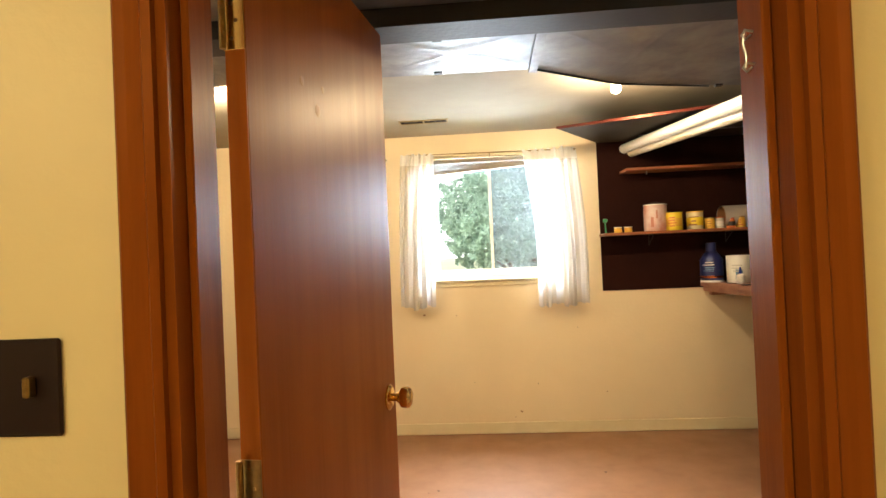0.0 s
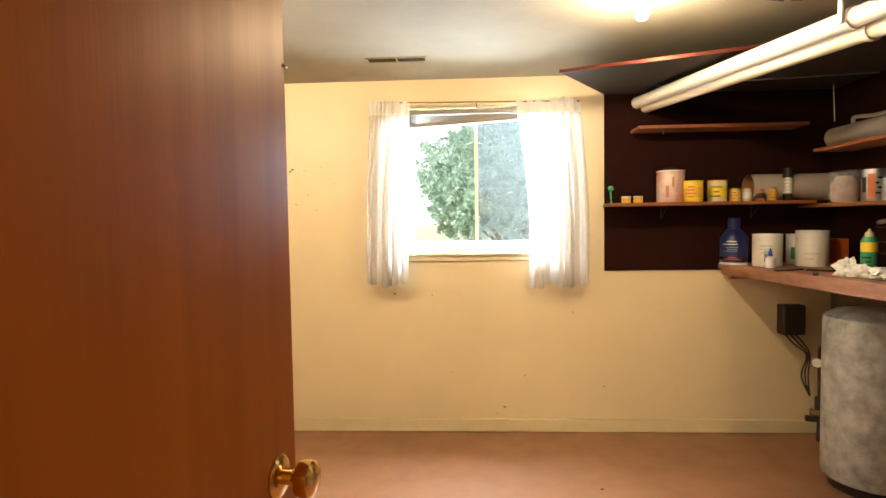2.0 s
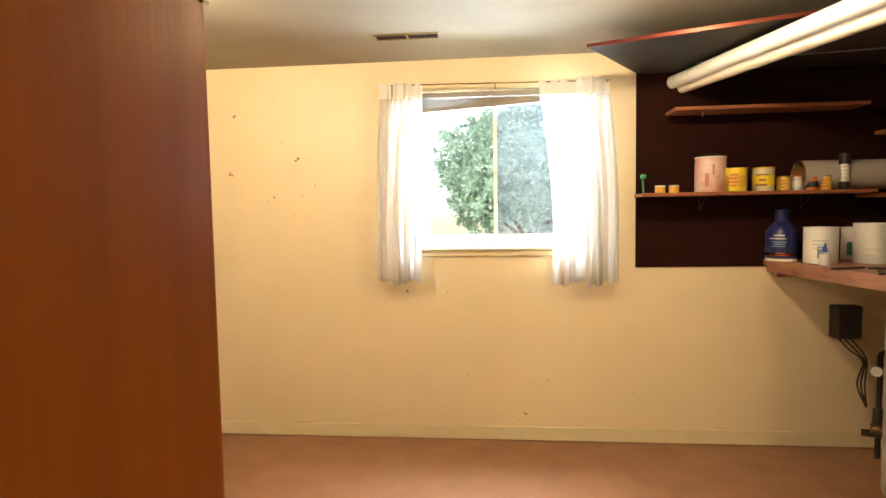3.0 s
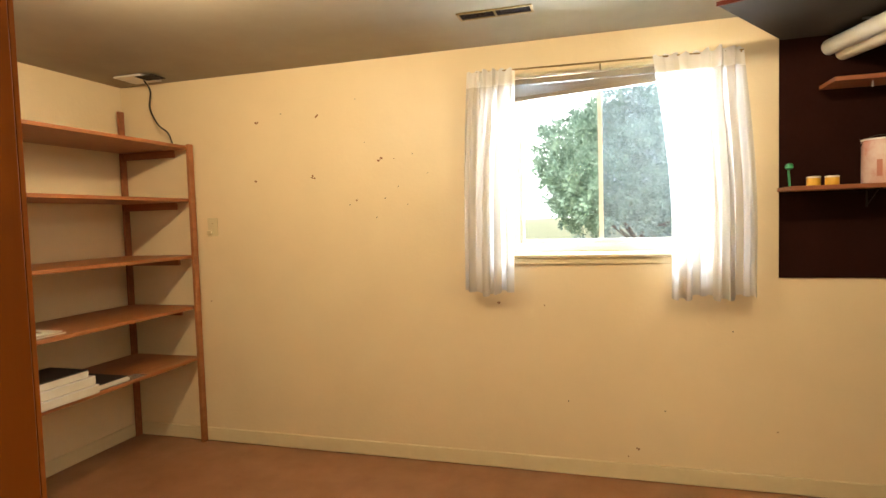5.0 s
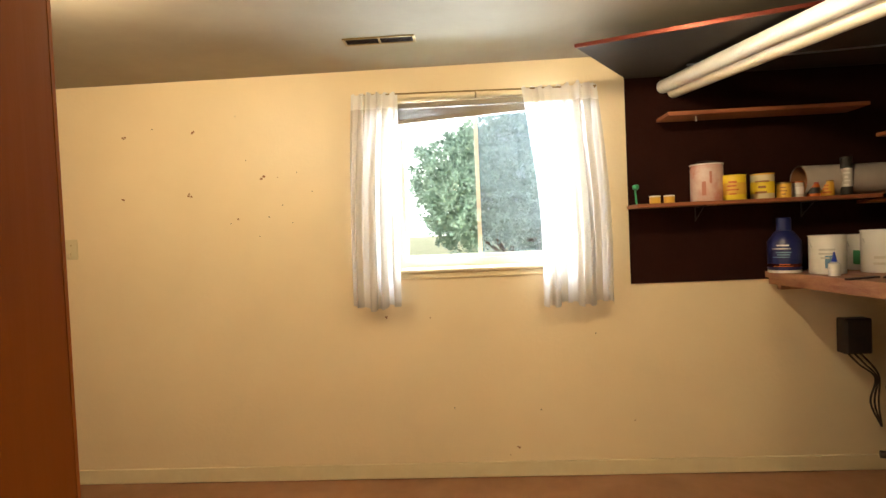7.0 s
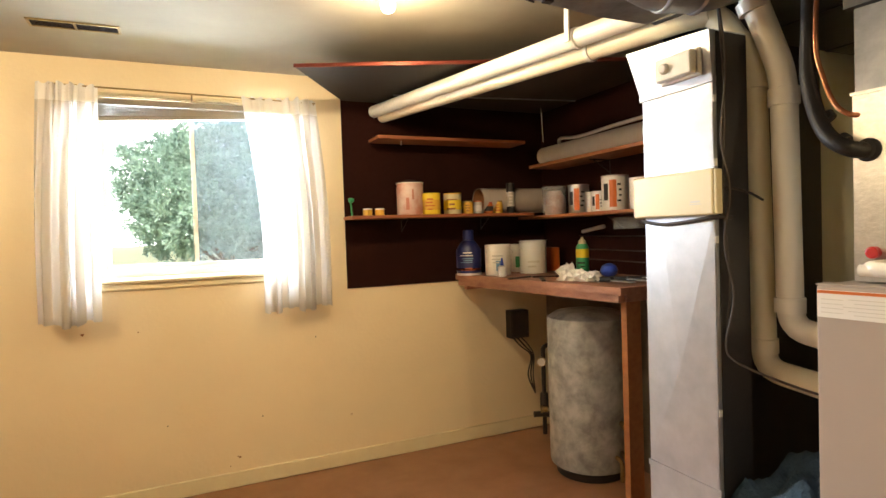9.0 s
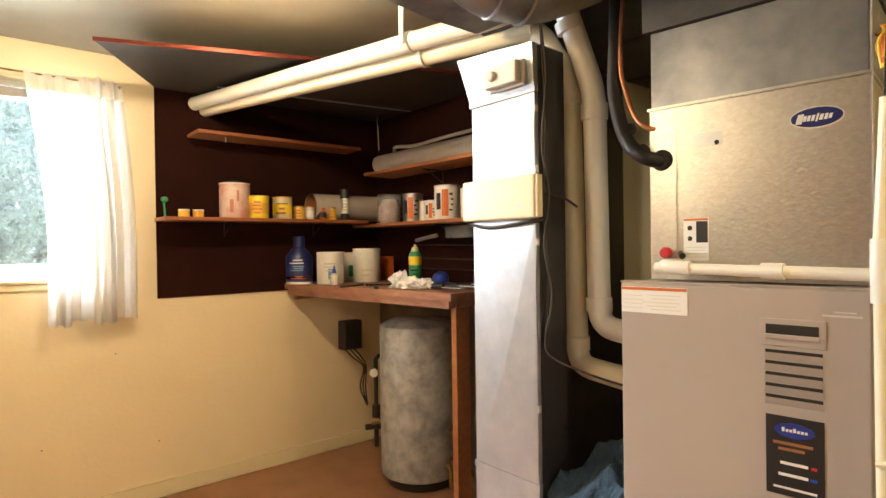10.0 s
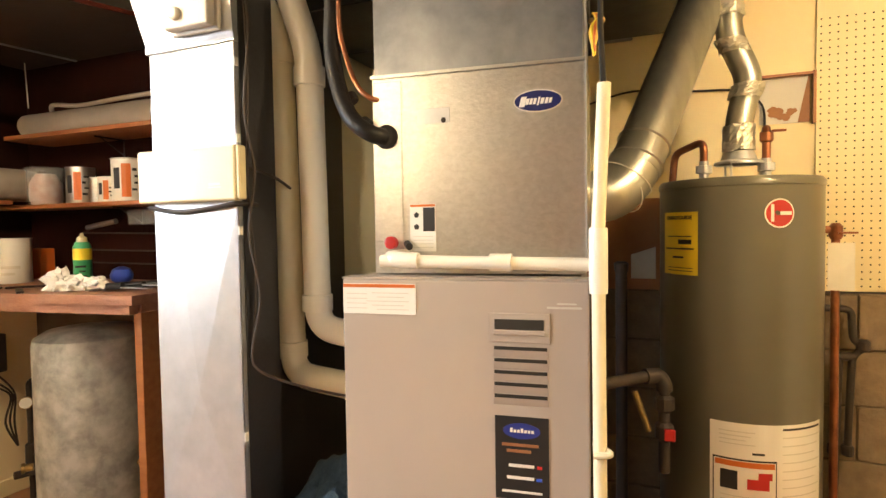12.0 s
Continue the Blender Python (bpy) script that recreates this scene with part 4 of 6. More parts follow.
part("sight_hole", turned((PX - 0.0016, 2.780, 1.541), [(0.006, 0), (0.005, 0.001)], axis=(-1, 0, 0), seg=14), "hole", co)
lb = part("warning_label", box(PX - 0.0014, 2.802, 1.258, PX - 0.0004, 2.864, 1.362), "label", co, "white label with a dark picture block")
part("stripe", box(PX - 0.002, 2.803, 1.356, PX - 0.0015, 2.863, 1.361), "orange", lb)
part("picture_block", box(PX - 0.002, 2.804, 1.302, PX - 0.0015, 2.832, 1.354), "black", lb)
for z in (1.338, 1.312):
    part("pictogram", turned((PX - 0.0015, 2.848, z), [(0.007, 0), (0.004, 0.0008)], axis=(-1, 0, 0), seg=5), "black", lb)
for k in range(4):
    part("text_bar", box(PX - 0.002, 2.808, 1.266 + 0.008 * k, PX - 0.0015, 2.858, 1.2675 + 0.008 * k), "greyplastic", lb)

ln = thing("refrigerant_line", (2.8, 2.93, 1.6), "black foam covered refrigerant pipe with a thin copper line", "pipe")
part("insulated_pipe", tube(smooth_path([(2.84, 3.055, 2.02), (2.815, 3.045, 1.85), (2.80, 3.04, 1.73), (2.770, 3.005, 1.63), (2.745, 2.960, 1.555), (2.748, 2.915, 1.518), (2.790, 2.893, 1.512)], 6), 0.019, 14), "rubber", ln, smooth=True)
part("collar", turned((2.786, 2.891, 1.512), [(0.027, 0), (0.027, 0.010), (0.02, 0.014)], axis=(-1, 0, 0), seg=18), "rubber", ln)
for p, ax in (((2.782, 2.993, 1.612), (0.1, -0.55, -1)), ((2.760, 2.945, 1.541), (0.05, -0.8, -0.6))):
    part("clamp", turned(p, [(0.021, 0), (0.0225, 0.002), (0.0225, 0.018), (0.021, 0.02)], axis=ax, seg=16), "black", ln)
part("copper_line", tube(smooth_path([(2.82, 3.02, 2.02), (2.80, 3.02, 1.80), (2.79, 2.995, 1.70), (2.765, 2.955, 1.63), (2.765, 2.925, 1.60), (2.788, 2.905, 1.594)], 6), 0.006, 10), "copper", ln, smooth=True)

dr = thing("condensate_drain", (2.72, 2.6, 1.24), "white plastic condensate drain pipe across and beside the furnace", "pipe")
part("cross_pipe", tube([(2.735, 2.885, 1.243), (2.735, 2.43, 1.236)], 0.013, 14), "pvc", dr, smooth=True)
part("elbow", tube(rounded_path([(2.829, 2.868, 1.247), (2.735, 2.872, 1.247), (2.735, 2.80, 1.243)], 0.03), 0.0165, 14), "pvc", dr, smooth=True)
part("coupling", turned((2.735, 2.645, 1.240), [(0.0175, 0), (0.0175, 0.045)], axis=(0, -1, 0), seg=18), "pvc", dr, smooth=True)
part("tee", turned((2.715, 2.430, 1.185), [(0.0175, 0), (0.018, 0.01), (0.018, 0.11), (0.0175, 0.12)], seg=18), "pvc", dr, smooth=True)
part("drop_pipe", tube([(2.715, 2.430, 1.19), (2.715, 2.425, 0.02)], 0.013, 14), "pvcold", dr, smooth=True)
part("riser", tube([(2.715, 2.430, 1.30), (2.715, 2.418, 1.565)], 0.013, 14), "pvcold", dr, "yellowed open riser", smooth=True)
part("clip", tube(rounded_path([(2.73, 2.44, 0.90), (2.70, 2.40, 0.892), (2.70, 2.44, 0.888)], 0.02), 0.006, 8), "pvcold", dr, smooth=True)
rc = thing("red_plug", (2.80, 2.90, 1.272), "small red plastic drain plug on the coil case", "plug")
part("cap", turned((2.829, 2.905, 1.278), [(0.014, 0), (0.014, 0.018), (0.010, 0.02)], axis=(-1, 0, 0), seg=16), "red", rc)
part("stub", tube([(2.828, 2.870, 1.275), (2.79, 2.850, 1.270)], 0.008, 10), "black", rc)

# the furnace stands turned a few degrees from the wall
TURN = Matrix.Translation((2.731, 2.447, 0)) @ Matrix.Rotation(radians(6), 4, "Z") @ Matrix.Diagonal((1, 0.953, 1, 1)) @ Matrix.Translation((-2.731, -2.447, 0))
for unit, slide in ((fu, 0.0), (co, -0.012), (dr, 0.0), (rc, -0.010)):
    for ob in [unit] + list(unit.children_recursive):
        if ob.data:
            org = ORIGIN[ob]
            ob.data.transform(Matrix.Translation(Vector((0, slide, 0)) - org) @ TURN @ Matrix.Translation(org))

# ---- flue and water heater ----
fl = thing("flue_duct", (3.5, 2.35, 1.7), "large round galvanised flue rising behind the furnace", "flue pipe")
part("riser", tube([(3.335, 2.405, 1.46), (3.85, 2.130, 2.27)], 0.071, 28), "flue", fl, smooth=True)
part("elbow", tube(rounded_path([(3.25, 2.58, 1.38), (3.29, 2.45, 1.39), (3.355, 2.394, 1.49)], 0.08), 0.0735, 28, wave=0.012), "flue", fl, smooth=True)
for h in (0.02, 0.09):
    part("band", turned(Vector((3.335, 2.405, 1.46)) + Vector((0.515, -0.275, 0.81)).normalized() * h, [(0.072, 0), (0.077, 0.003), (0.072, 0.006)], axis=(0.515, -0.275, 0.81), seg=28), "steel", fl)

for p, ax in (((3.322, 2.428, 1.435), (0.35, -0.42, 0.75)), ((3.316, 2.440, 1.415), (0.60, -0.62, 0.45))):
    part("tie_wire", turned(p, [(0.0785, 0), (0.0805, 0.0012), (0.0805, 0.0028), (0.0785, 0.004)], axis=ax, seg=36, cap=False), "white", fl, "thin pale wire tied round the elbow", smooth=True)

HC = (3.68, 2.110)
R = 0.232
wh = thing("water_heater", (HC[0], HC[1], 0), "tall dark grey green cylindrical water heater with labels", "water heater")
part("tank", turned((HC[0], HC[1], 0.03), [(R - 0.02, 0), (R, 0.01), (R, 1.385), (R + 0.003, 1.388), (R + 0.003, 1.402), (R - 0.004, 1.412), (0.03, 1.425)], seg=56), "heater", wh, smooth=True)
part("foot_ring", turned((HC[0], HC[1], 0), [(R - 0.04, 0), (R - 0.04, 0.03)], seg=40), "black", wh)
part("draft_hood", turned((HC[0] - 0.02, HC[1], 1.492), [(0.071, 0), (0.070, 0.007), (0.052, 0.014), (0.043, 0.040)], seg=32, cap=False), "galv", wh, smooth=True)
for a in (0.6, 2.7, 4.7):
    part("hood_leg", box(HC[0] - 0.023 + 0.060 * math.cos(a), HC[1] - 0.003 + 0.060 * math.sin(a), 1.45, HC[0] - 0.017 + 0.060 * math.cos(a), HC[1] + 0.003 + 0.060 * math.sin(a), 1.498), "galv", wh)


def wrap(name, a0, a1, z0, z1, mat, parent, off=0.0012, label="", n=10):
    """A label bent round the heater; angles in degrees from the world x axis."""
    bm = bmesh.new()
    rows = []
    for i in range(n + 1):
        a = radians(a0 + (a1 - a0) * i / n)
        rows.append([bm.verts.new((HC[0] + (R + off + d) * math.cos(a), HC[1] + (R + off + d) * math.sin(a), z)) for z in (z0, z1) for d in (0, 0.0004)])
    for p, q in zip(rows, rows[1:]):
        bm.faces.new((p[1], q[1], q[3], p[3]))
        bm.faces.new((p[0], q[0], q[2], p[2]))
        bm.faces.new((p[0], q[0], q[1], p[1])); bm.faces.new((p[2], q[2], q[3], p[3]))
    return part(name, bm, mat, parent, label)


def lettering(text, mid, z, size, parent):
    """Raised black letters bent round the heater."""
    cu = bpy.data.curves.new("lettering", "FONT")
    cu.body, cu.size, cu.align_x, cu.extrude, cu.offset, cu.resolution_u = text, size, "CENTER", 0.0004, 0.0004, 3
    ob = bpy.data.objects.new("lettering", cu)
    me = bpy.data.meshes.new_from_object(ob)
    bm = bmesh.new()
    bm.from_mesh(me)
    bpy.data.objects.remove(ob)
    for v in bm.verts:
        a = radians(mid) + v.co.x / R
        r = R + 0.0022 + v.co.z
        v.co = Vector((HC[0] + r * math.cos(a), HC[1] + r * math.sin(a), z + v.co.y))
    return part("lettering", bm, "black", parent)


eg = wrap("energy_label", 113, 148, 1.155, 1.345, "yellow", wh, label="bright yellow printed energy label")
for z, h, a0, a1 in ((1.27, 0.003, 119, 143), (1.232, 0.004, 116, 145), (1.205, 0.006, 125, 136), (1.175, 0.002, 119, 144), (1.166, 0.002, 119, 144)):
    wrap("text_bar", a0, a1, z, z + h, "black", eg, off=0.0022, n=5)
lettering("ENERGYGUIDE", 130.5, 1.323, 0.0155, eg)
wrap("text_bar", 131, 143, 1.248, 1.262, "black", eg, off=0.0022, n=5)
bm = bmesh.new()
ang = radians(201)
for rr, zz, col in ((0.041, 0.0, None),):
    vs = []
    for i in range(32):
        t = 2 * math.pi * i / 32
        a = ang + rr * math.cos(t) / R
        vs.append(bm.verts.new((HC[0] + (R + 0.0015) * math.cos(a), HC[1] + (R + 0.0015) * math.sin(a), 1.335 + rr * math.sin(t))))
    bm.faces.new(vs)
rb = part("round_badge", bm, "label", wh, "red and white round badge")
bm = bmesh.new()
vs = []
for i in range(32):
    t = 2 * math.pi * i / 32
    a = ang + 0.037 * math.cos(t) / R
    vs.append(bm.verts.new((HC[0] + (R + 0.0022) * math.cos(a), HC[1] + (R + 0.0022) * math.sin(a), 1.335 + 0.037 * math.sin(t))))
bm.faces.new(vs)
part("red_field", bm, "red", rb)
wrap("white_bar", 201, 209, 1.330, 1.340, "label", rb, off=0.003, n=5)
wrap("white_bar", 195, 197, 1.312, 1.360, "label", rb, off=0.003, n=2)
wl = wrap("data_label", 157, 240, 0.36, 0.738, "label", wh, label="large white data label with red warning pictures", n=24)
wrap("black_frame", 159, 200, 0.455, 0.635, "black", wl, off=0.002, n=12)
wrap("frame_field", 159.8, 199.2, 0.460, 0.630, "label", wl, off=0.0026, n=12)
wrap("red_header", 160.5, 198.5, 0.612, 0.628, "orange", wl, off=0.0032, n=12)
wrap("warning_picture", 164, 175, 0.545, 0.600, "black", wl, off=0.0032, n=4)
wrap("warning_picture", 181, 195, 0.550, 0.580, "red", wl, off=0.0032, n=4)
wrap("warning_picture", 188, 197, 0.580, 0.600, "red", wl, off=0.0032, n=4)
for k in range(11):
    wrap("text_bar", 204, 238 - (k % 3) * 3, 0.70 - 0.024 * k, 0.703 - 0.024 * k, "greyplastic", wl, off=0.002, n=7)
wrap("text_bar", 204, 238, 0.722, 0.728, "black", wl, off=0.002, n=7)
for k in range(4):
    wrap("text_bar", 163, 186 - 3 * (k % 3), 0.712 - 0.012 * k, 0.7145 - 0.012 * k, "greyplastic", wl, off=0.002, n=5)
wrap("text_bar", 184, 192, 0.650, 0.656, "black", wl, off=0.002, n=3)
for k in range(4):
    wrap("text_bar", 164, 196, 0.525 - 0.014 * k, 0.527 - 0.014 * k, "greyplastic", wl, off=0.0034, n=7)
wrap("dark_band", 158, 201, 0.405, 0.445, "red", wl, off=0.002, n=12)

wv = thing("heater_vent", (HC[0], HC[1], 1.9), "crinkled foil taped vent pipe zigzagging up from the heater", "flue pipe")
part("pipe", tube(rounded_path([(HC[0] - 0.02, HC[1], 1.537), (HC[0] - 0.015, HC[1], 1.63), (HC[0] + 0.01, HC[1] - 0.035, 1.76), (HC[0] - 0.01, HC[1] + 0.03, 1.90), (HC[0] - 0.01, HC[1] + 0.03, 2.26)], 0.05), 0.040, 22, wave=0.03), "flue", wv, smooth=True)
rnd = random.Random(12)
for z0, z1, c0, c1, rr in ((1.535, 1.615, (-0.020, 0.0), (-0.017, 0.0), 0.045), (1.700, 1.745, (-0.004, -0.015), (0.004, -0.030), 0.046), (1.845, 1.885, (0.000, 0.008), (-0.007, 0.024), 0.045), (1.955, 2.005, (-0.010, 0.030), (-0.010, 0.030), 0.044)):
    bm = bmesh.new()
    rings = []
    for i in range(9):
        t = i / 8
        cx, cy = HC[0] + c0[0] * (1 - t) + c1[0] * t, HC[1] + c0[1] * (1 - t) + c1[1] * t
        rings.append([bm.verts.new((cx + (rr + rnd.uniform(-0.0025, 0.004)) * math.cos(a), cy + (rr + rnd.uniform(-0.0025, 0.004)) * math.sin(a), z0 + (z1 - z0) * t + rnd.uniform(-0.003, 0.003))) for a in (6.283 * k / 30 for k in range(30))])
    for a, b in zip(rings, rings[1:]):
        for k in range(30):
            bm.faces.new((a[k], a[(k + 1) % 30], b[(k + 1) % 30], b[k]))
    part("foil_tape", bm, "tape", wv, "crumpled shiny foil tape")


def water_pipe(y, pts, mat, label):
    ob = thing("water_pipe", (HC[0], y, 1.45), label, "pipe")
    part("nipple", turned((HC[0] - 0.03, y, 1.447), [(0.014, 0), (0.014, 0.02), (0.024, 0.022), (0.024, 0.045), (0.014, 0.047), (0.014, 0.06)], seg=16), "galv", ob)
    part("pipe", tube(rounded_path(pts, 0.03), 0.012, 12), mat, ob, smooth=True)
    return ob


water_pipe(HC[1] + 0.100, [(HC[0] - 0.03, HC[1] + 0.100, 1.505), (HC[0] - 0.03, HC[1] + 0.100, 1.572), (HC[0] + 0.05, HC[1] + 0.185, 1.545), (HC[0] + 0.07, HC[1] + 0.195, 1.42)], "copper", "old copper water pipe bending over behind the heater")
wp = water_pipe(HC[1] - 0.075, [(HC[0] - 0.03, HC[1] - 0.075, 1.505), (HC[0] - 0.03, HC[1] - 0.075, 1.60), (HC[0] + 0.10, HC[1] - 0.09, 1.605)], "copper", "copper water pipe with a small valve on the heater")
part("valve_body", turned((HC[0] - 0.03, HC[1] - 0.075, 1.555), [(0.014, 0), (0.019, 0.006), (0.019, 0.03), (0.012, 0.036)], seg=14), "copper", wp)
part("valve_handle", box(HC[0] - 0.055, HC[1] - 0.125, 1.583, HC[0] - 0.045, HC[1] - 0.085, 1.590, 0.002), "copper", wp)
gp = thing("relief_pipe", (3.70, 1.84, 1.0), "rusty copper relief pipe down the heater side", "pipe")
part("pipe", tube(rounded_path([(3.70, 1.885, 1.285), (3.70, 1.842, 1.285), (3.70, 1.842, 0.03)], 0.02), 0.012, 12), "copper", gp, smooth=True)
part("valve", turned((3.70, 1.842, 1.255), [(0.014, 0), (0.019, 0.01), (0.019, 0.04), (0.010, 0.05)], seg=14), "copper", gp)
part("lever", box(3.675, 1.79, 1.272, 3.685, 1.84, 1.278, 0.001), "copper", gp)
tg = thing("paper_tag", (3.69, 1.80, 1.19), "yellowed paper tag hanging from the relief valve", "tag")
part("tag", box(3.686, 1.795, 1.10, 3.688, 1.865, 1.245), "paper", tg)
ip = thing("iron_pipe", (3.95, 1.75, 0.5), "black iron gas pipe with elbows against the foundation wall", "pipe")
part("pipe", tube(rounded_path([(3.96, 1.83, 1.012), (3.95, 1.738, 1.010), (3.95, 1.733, 0.905), (3.94, 1.700, 0.885), (3.95, 1.735, 0.850), (3.95, 1.745, 0.530)], 0.025), 0.012, 12), "iron", ip, smooth=True)
part("elbow", turned((3.945, 1.705, 0.868), [(0.014, 0), (0.021, 0.006), (0.021, 0.034), (0.014, 0.040)], seg=12), "iron", ip)
part("branch", tube([(3.95, 1.775, 0.846), (3.95, 1.725, 0.850)], 0.015, 12), "iron", ip, smooth=True)
part("end_cap", turned((3.95, 1.745, 0.505), [(0.017, 0), (0.020, 0.006), (0.020, 0.030), (0.014, 0.036)], seg=12), "iron", ip)
ip = thing("iron_pipe", (3.93, 1.79, 0.0), "thin black iron pipe running down behind the copper pipe", "pipe")
part("pipe", tube([(3.95, 1.772, 0.85), (3.955, 1.790, 0.02)], 0.012, 12), "iron", ip, smooth=True)
part("fitting", turned((3.953, 1.785, 0.50), [(0.014, 0), (0.019, 0.006), (0.019, 0.034), (0.014, 0.040)], seg=12), "iron", ip)
gpp = thing("gas_pipe", (3.3, 2.40, 0.95), "black iron gas pipe from the furnace with a brass valve", "pipe")
part("pipe", tube(rounded_path([(3.20, 2.50, 0.878), (3.37, 2.352, 0.878), (3.37, 2.325, 0.86), (3.37, 2.325, 0.60)], 0.03), 0.016, 12), "iron", gpp, smooth=True)
part("elbow", tube(rounded_path([(3.345, 2.375, 0.878), (3.37, 2.340, 0.878), (3.37, 2.325, 0.855), (3.37, 2.325, 0.835)], 0.02), 0.0225, 14), "iron", gpp, smooth=True)
part("union", turned((3.37, 2.325, 0.775), [(0.018, 0), (0.028, 0.008), (0.028, 0.040), (0.018, 0.048)], seg=8), "iron", gpp)
part("valve_body", turned((3.37, 2.325, 0.69), [(0.018, 0), (0.026, 0.010), (0.026, 0.045), (0.018, 0.055)], seg=12), "iron", gpp)
part("flexible_tube", tube([(3.36, 2.405, 0.83), (3.35, 2.365, 0.72)], 0.010, 10), "darkbrass", gpp, "pale brass gas tube")
part("red_handle", box(3.335, 2.295, 0.700, 3.345, 2.325, 0.735, 0.003), "red", gpp, "red valve handle")
for y in (2.475,):
    ip = thing("iron_pipe", (3.80, y, 0.0), "dark iron pipe rising behind the furnace", "pipe")
    part("pipe", tube([(3.80, y, 0.0), (3.80, y, 1.14)], 0.021, 12), "iron", ip, smooth=True)
    part("cap", turned((3.80, y, 1.14), [(0.024, 0), (0.026, 0.03), (0.018, 0.036)], seg=12), "iron", ip)
hb = thing("leaning_hardboard", (4.02, 2.45, 1.07), "orange brown hardboard scrap leaning on the wall behind the flue", "board")
part("board", prism([(3.985, 2.30), (3.985, 2.62), (3.979, 2.62), (3.979, 2.30)], 1.057, 1.41), "cardboard", hb)
pt = thing("wall_patch", (4.03, 2.41, 1.10), "pale torn paper patch on the hardboard", "patch")
bm = prism([(3.973, 2.362), (3.973, 2.452), (3.9785, 2.452), (3.9785, 2.362)], 1.10, 1.223)
for v in bm.verts:
    if v.co.z > 1.2 and v.co.y > 2.40:
        v.co.z -= 0.03
part("patch", bm, "paper", pt)
pb = thing("pegboard", (4.03, 1.2, 1.06), "cream painted pegboard with rows of small holes on the wall", "pegboard")
part("board", box(EAST2 - 0.012, 0.60, 1.062, EAST2 - 0.001, 1.828, TOP - 0.005), "peg", pb)
bm = bmesh.new()
for i in range(22):
    for j in range(46):
        y, z = 1.815 - 0.0255 * i, 1.08 + 0.0255 * j
        if z > 2.03:
            continue
        v = [bm.verts.new((EAST2 - 0.0125, y + 0.0033 * math.cos(t), z + 0.0033 * math.sin(t))) for t in (0, 1.05, 2.1, 3.14, 4.19, 5.24)]
        bm.faces.new(v)
tagged(part("hole_grid", bm, "hole", pb), kind="stuff")
nb = thing("wall_niche", (4.03, 1.93, 1.66), "shallow wooden framed opening in the wall beside the pegboard", "wall opening")
part("panel", box(EAST2 - 0.006, 1.850, 1.668, EAST2 - 0.001, 2.005, 1.832), "greyplastic", nb, "dull grey panel inside")
# Flat brown wedge: the frame side's shade drawn on the niche panel.
bm = bmesh.new()
v = [bm.verts.new(p) for p in ((EAST2 - 0.0075, 1.852, 1.832), (EAST2 - 0.0075, 1.846, 1.832), (EAST2 - 0.0075, 1.846, 1.668), (EAST2 - 0.0075, 1.884, 1.668))]
bm.faces.new(v)
part("side_shade_board", bm, "cardboard", nb, "brown wedge painted as shade beside the frame")
part("frame_side", box(EAST2 - 0.030, 1.831, 1.66, EAST2 - 0.007, 1.840, 1.845), "shelf", nb)
part("frame_top", box(EAST2 - 0.030, 1.841, 1.833, EAST2 - 0.007, 2.01, 1.842), "shelf", nb)
bm = bmesh.new()
rnd = random.Random(21)
for k in range(9):
    cy, cz, rr = 1.925 + rnd.uniform(-0.035, 0.04), 1.70 + rnd.uniform(-0.012, 0.02), rnd.uniform(0.008, 0.018)
    bm.faces.new([bm.verts.new((EAST2 - 0.0066 - 0.0002 * k, cy + rr * rnd.uniform(0.6, 1.5) * math.cos(t), cz + rr * rnd.uniform(0.6, 1.1) * math.sin(t))) for t in [6.283 * i / 9 for i in range(9)]])
part("rust_stain", bm, "cardboard", nb, "rusty brown stain")
jb = thing("junction_box", (3.9, 2.42, 2.1), "dark metal box with yellow wires under the ceiling", "junction box")
part("box", box(3.86, 2.448, 2.035, 4.04, 2.605, 2.215, 0.004), "duct", jb)
part("cover_plate", box(3.855, 2.458, 2.045, 3.8595, 2.595, 2.205, 0.002), "duct", jb)
for k, mat in enumerate(("amber", "orange", "yellow")):
    part("wire_loop", tube(smooth_path([(2.840, 2.452, 1.735), (2.830, 2.446 - 0.004 * k, 1.725), (2.822, 2.440 + 0.006 * k, 1.700), (2.820, 2.447, 1.665 - 0.010 * k), (2.824, 2.456 - 0.004 * k, 1.690), (2.832, 2.450, 1.715)], 6), 0.0032, 8), mat, jb, "bright coloured wire loop", smooth=True)
part("wire_clamp", box(2.826, 2.428, 1.712, 2.846, 2.460, 1.724, 0.004), "darkbrass", jb)
part("drop_wire", tube([(2.835, 2.436, 1.80), (2.810, 2.434, 1.70), (2.719, 2.419, 1.558)], 0.0055, 8), "black", jb, smooth=True)
ww = thing("wall_wire", (4.03, 2.2, 1.85), "thin dark wire along the yellow wall", "cable")
part("wire", tube(smooth_path([(4.035, 2.62, 1.80), (4.035, 2.45, 1.835), (4.035, 2.25, 1.815), (4.035, 2.08, 1.80), (4.03, 2.00, 1.74), (4.03, 1.99, 1.64)], 5), 0.004, 8), "black", ww, smooth=True)

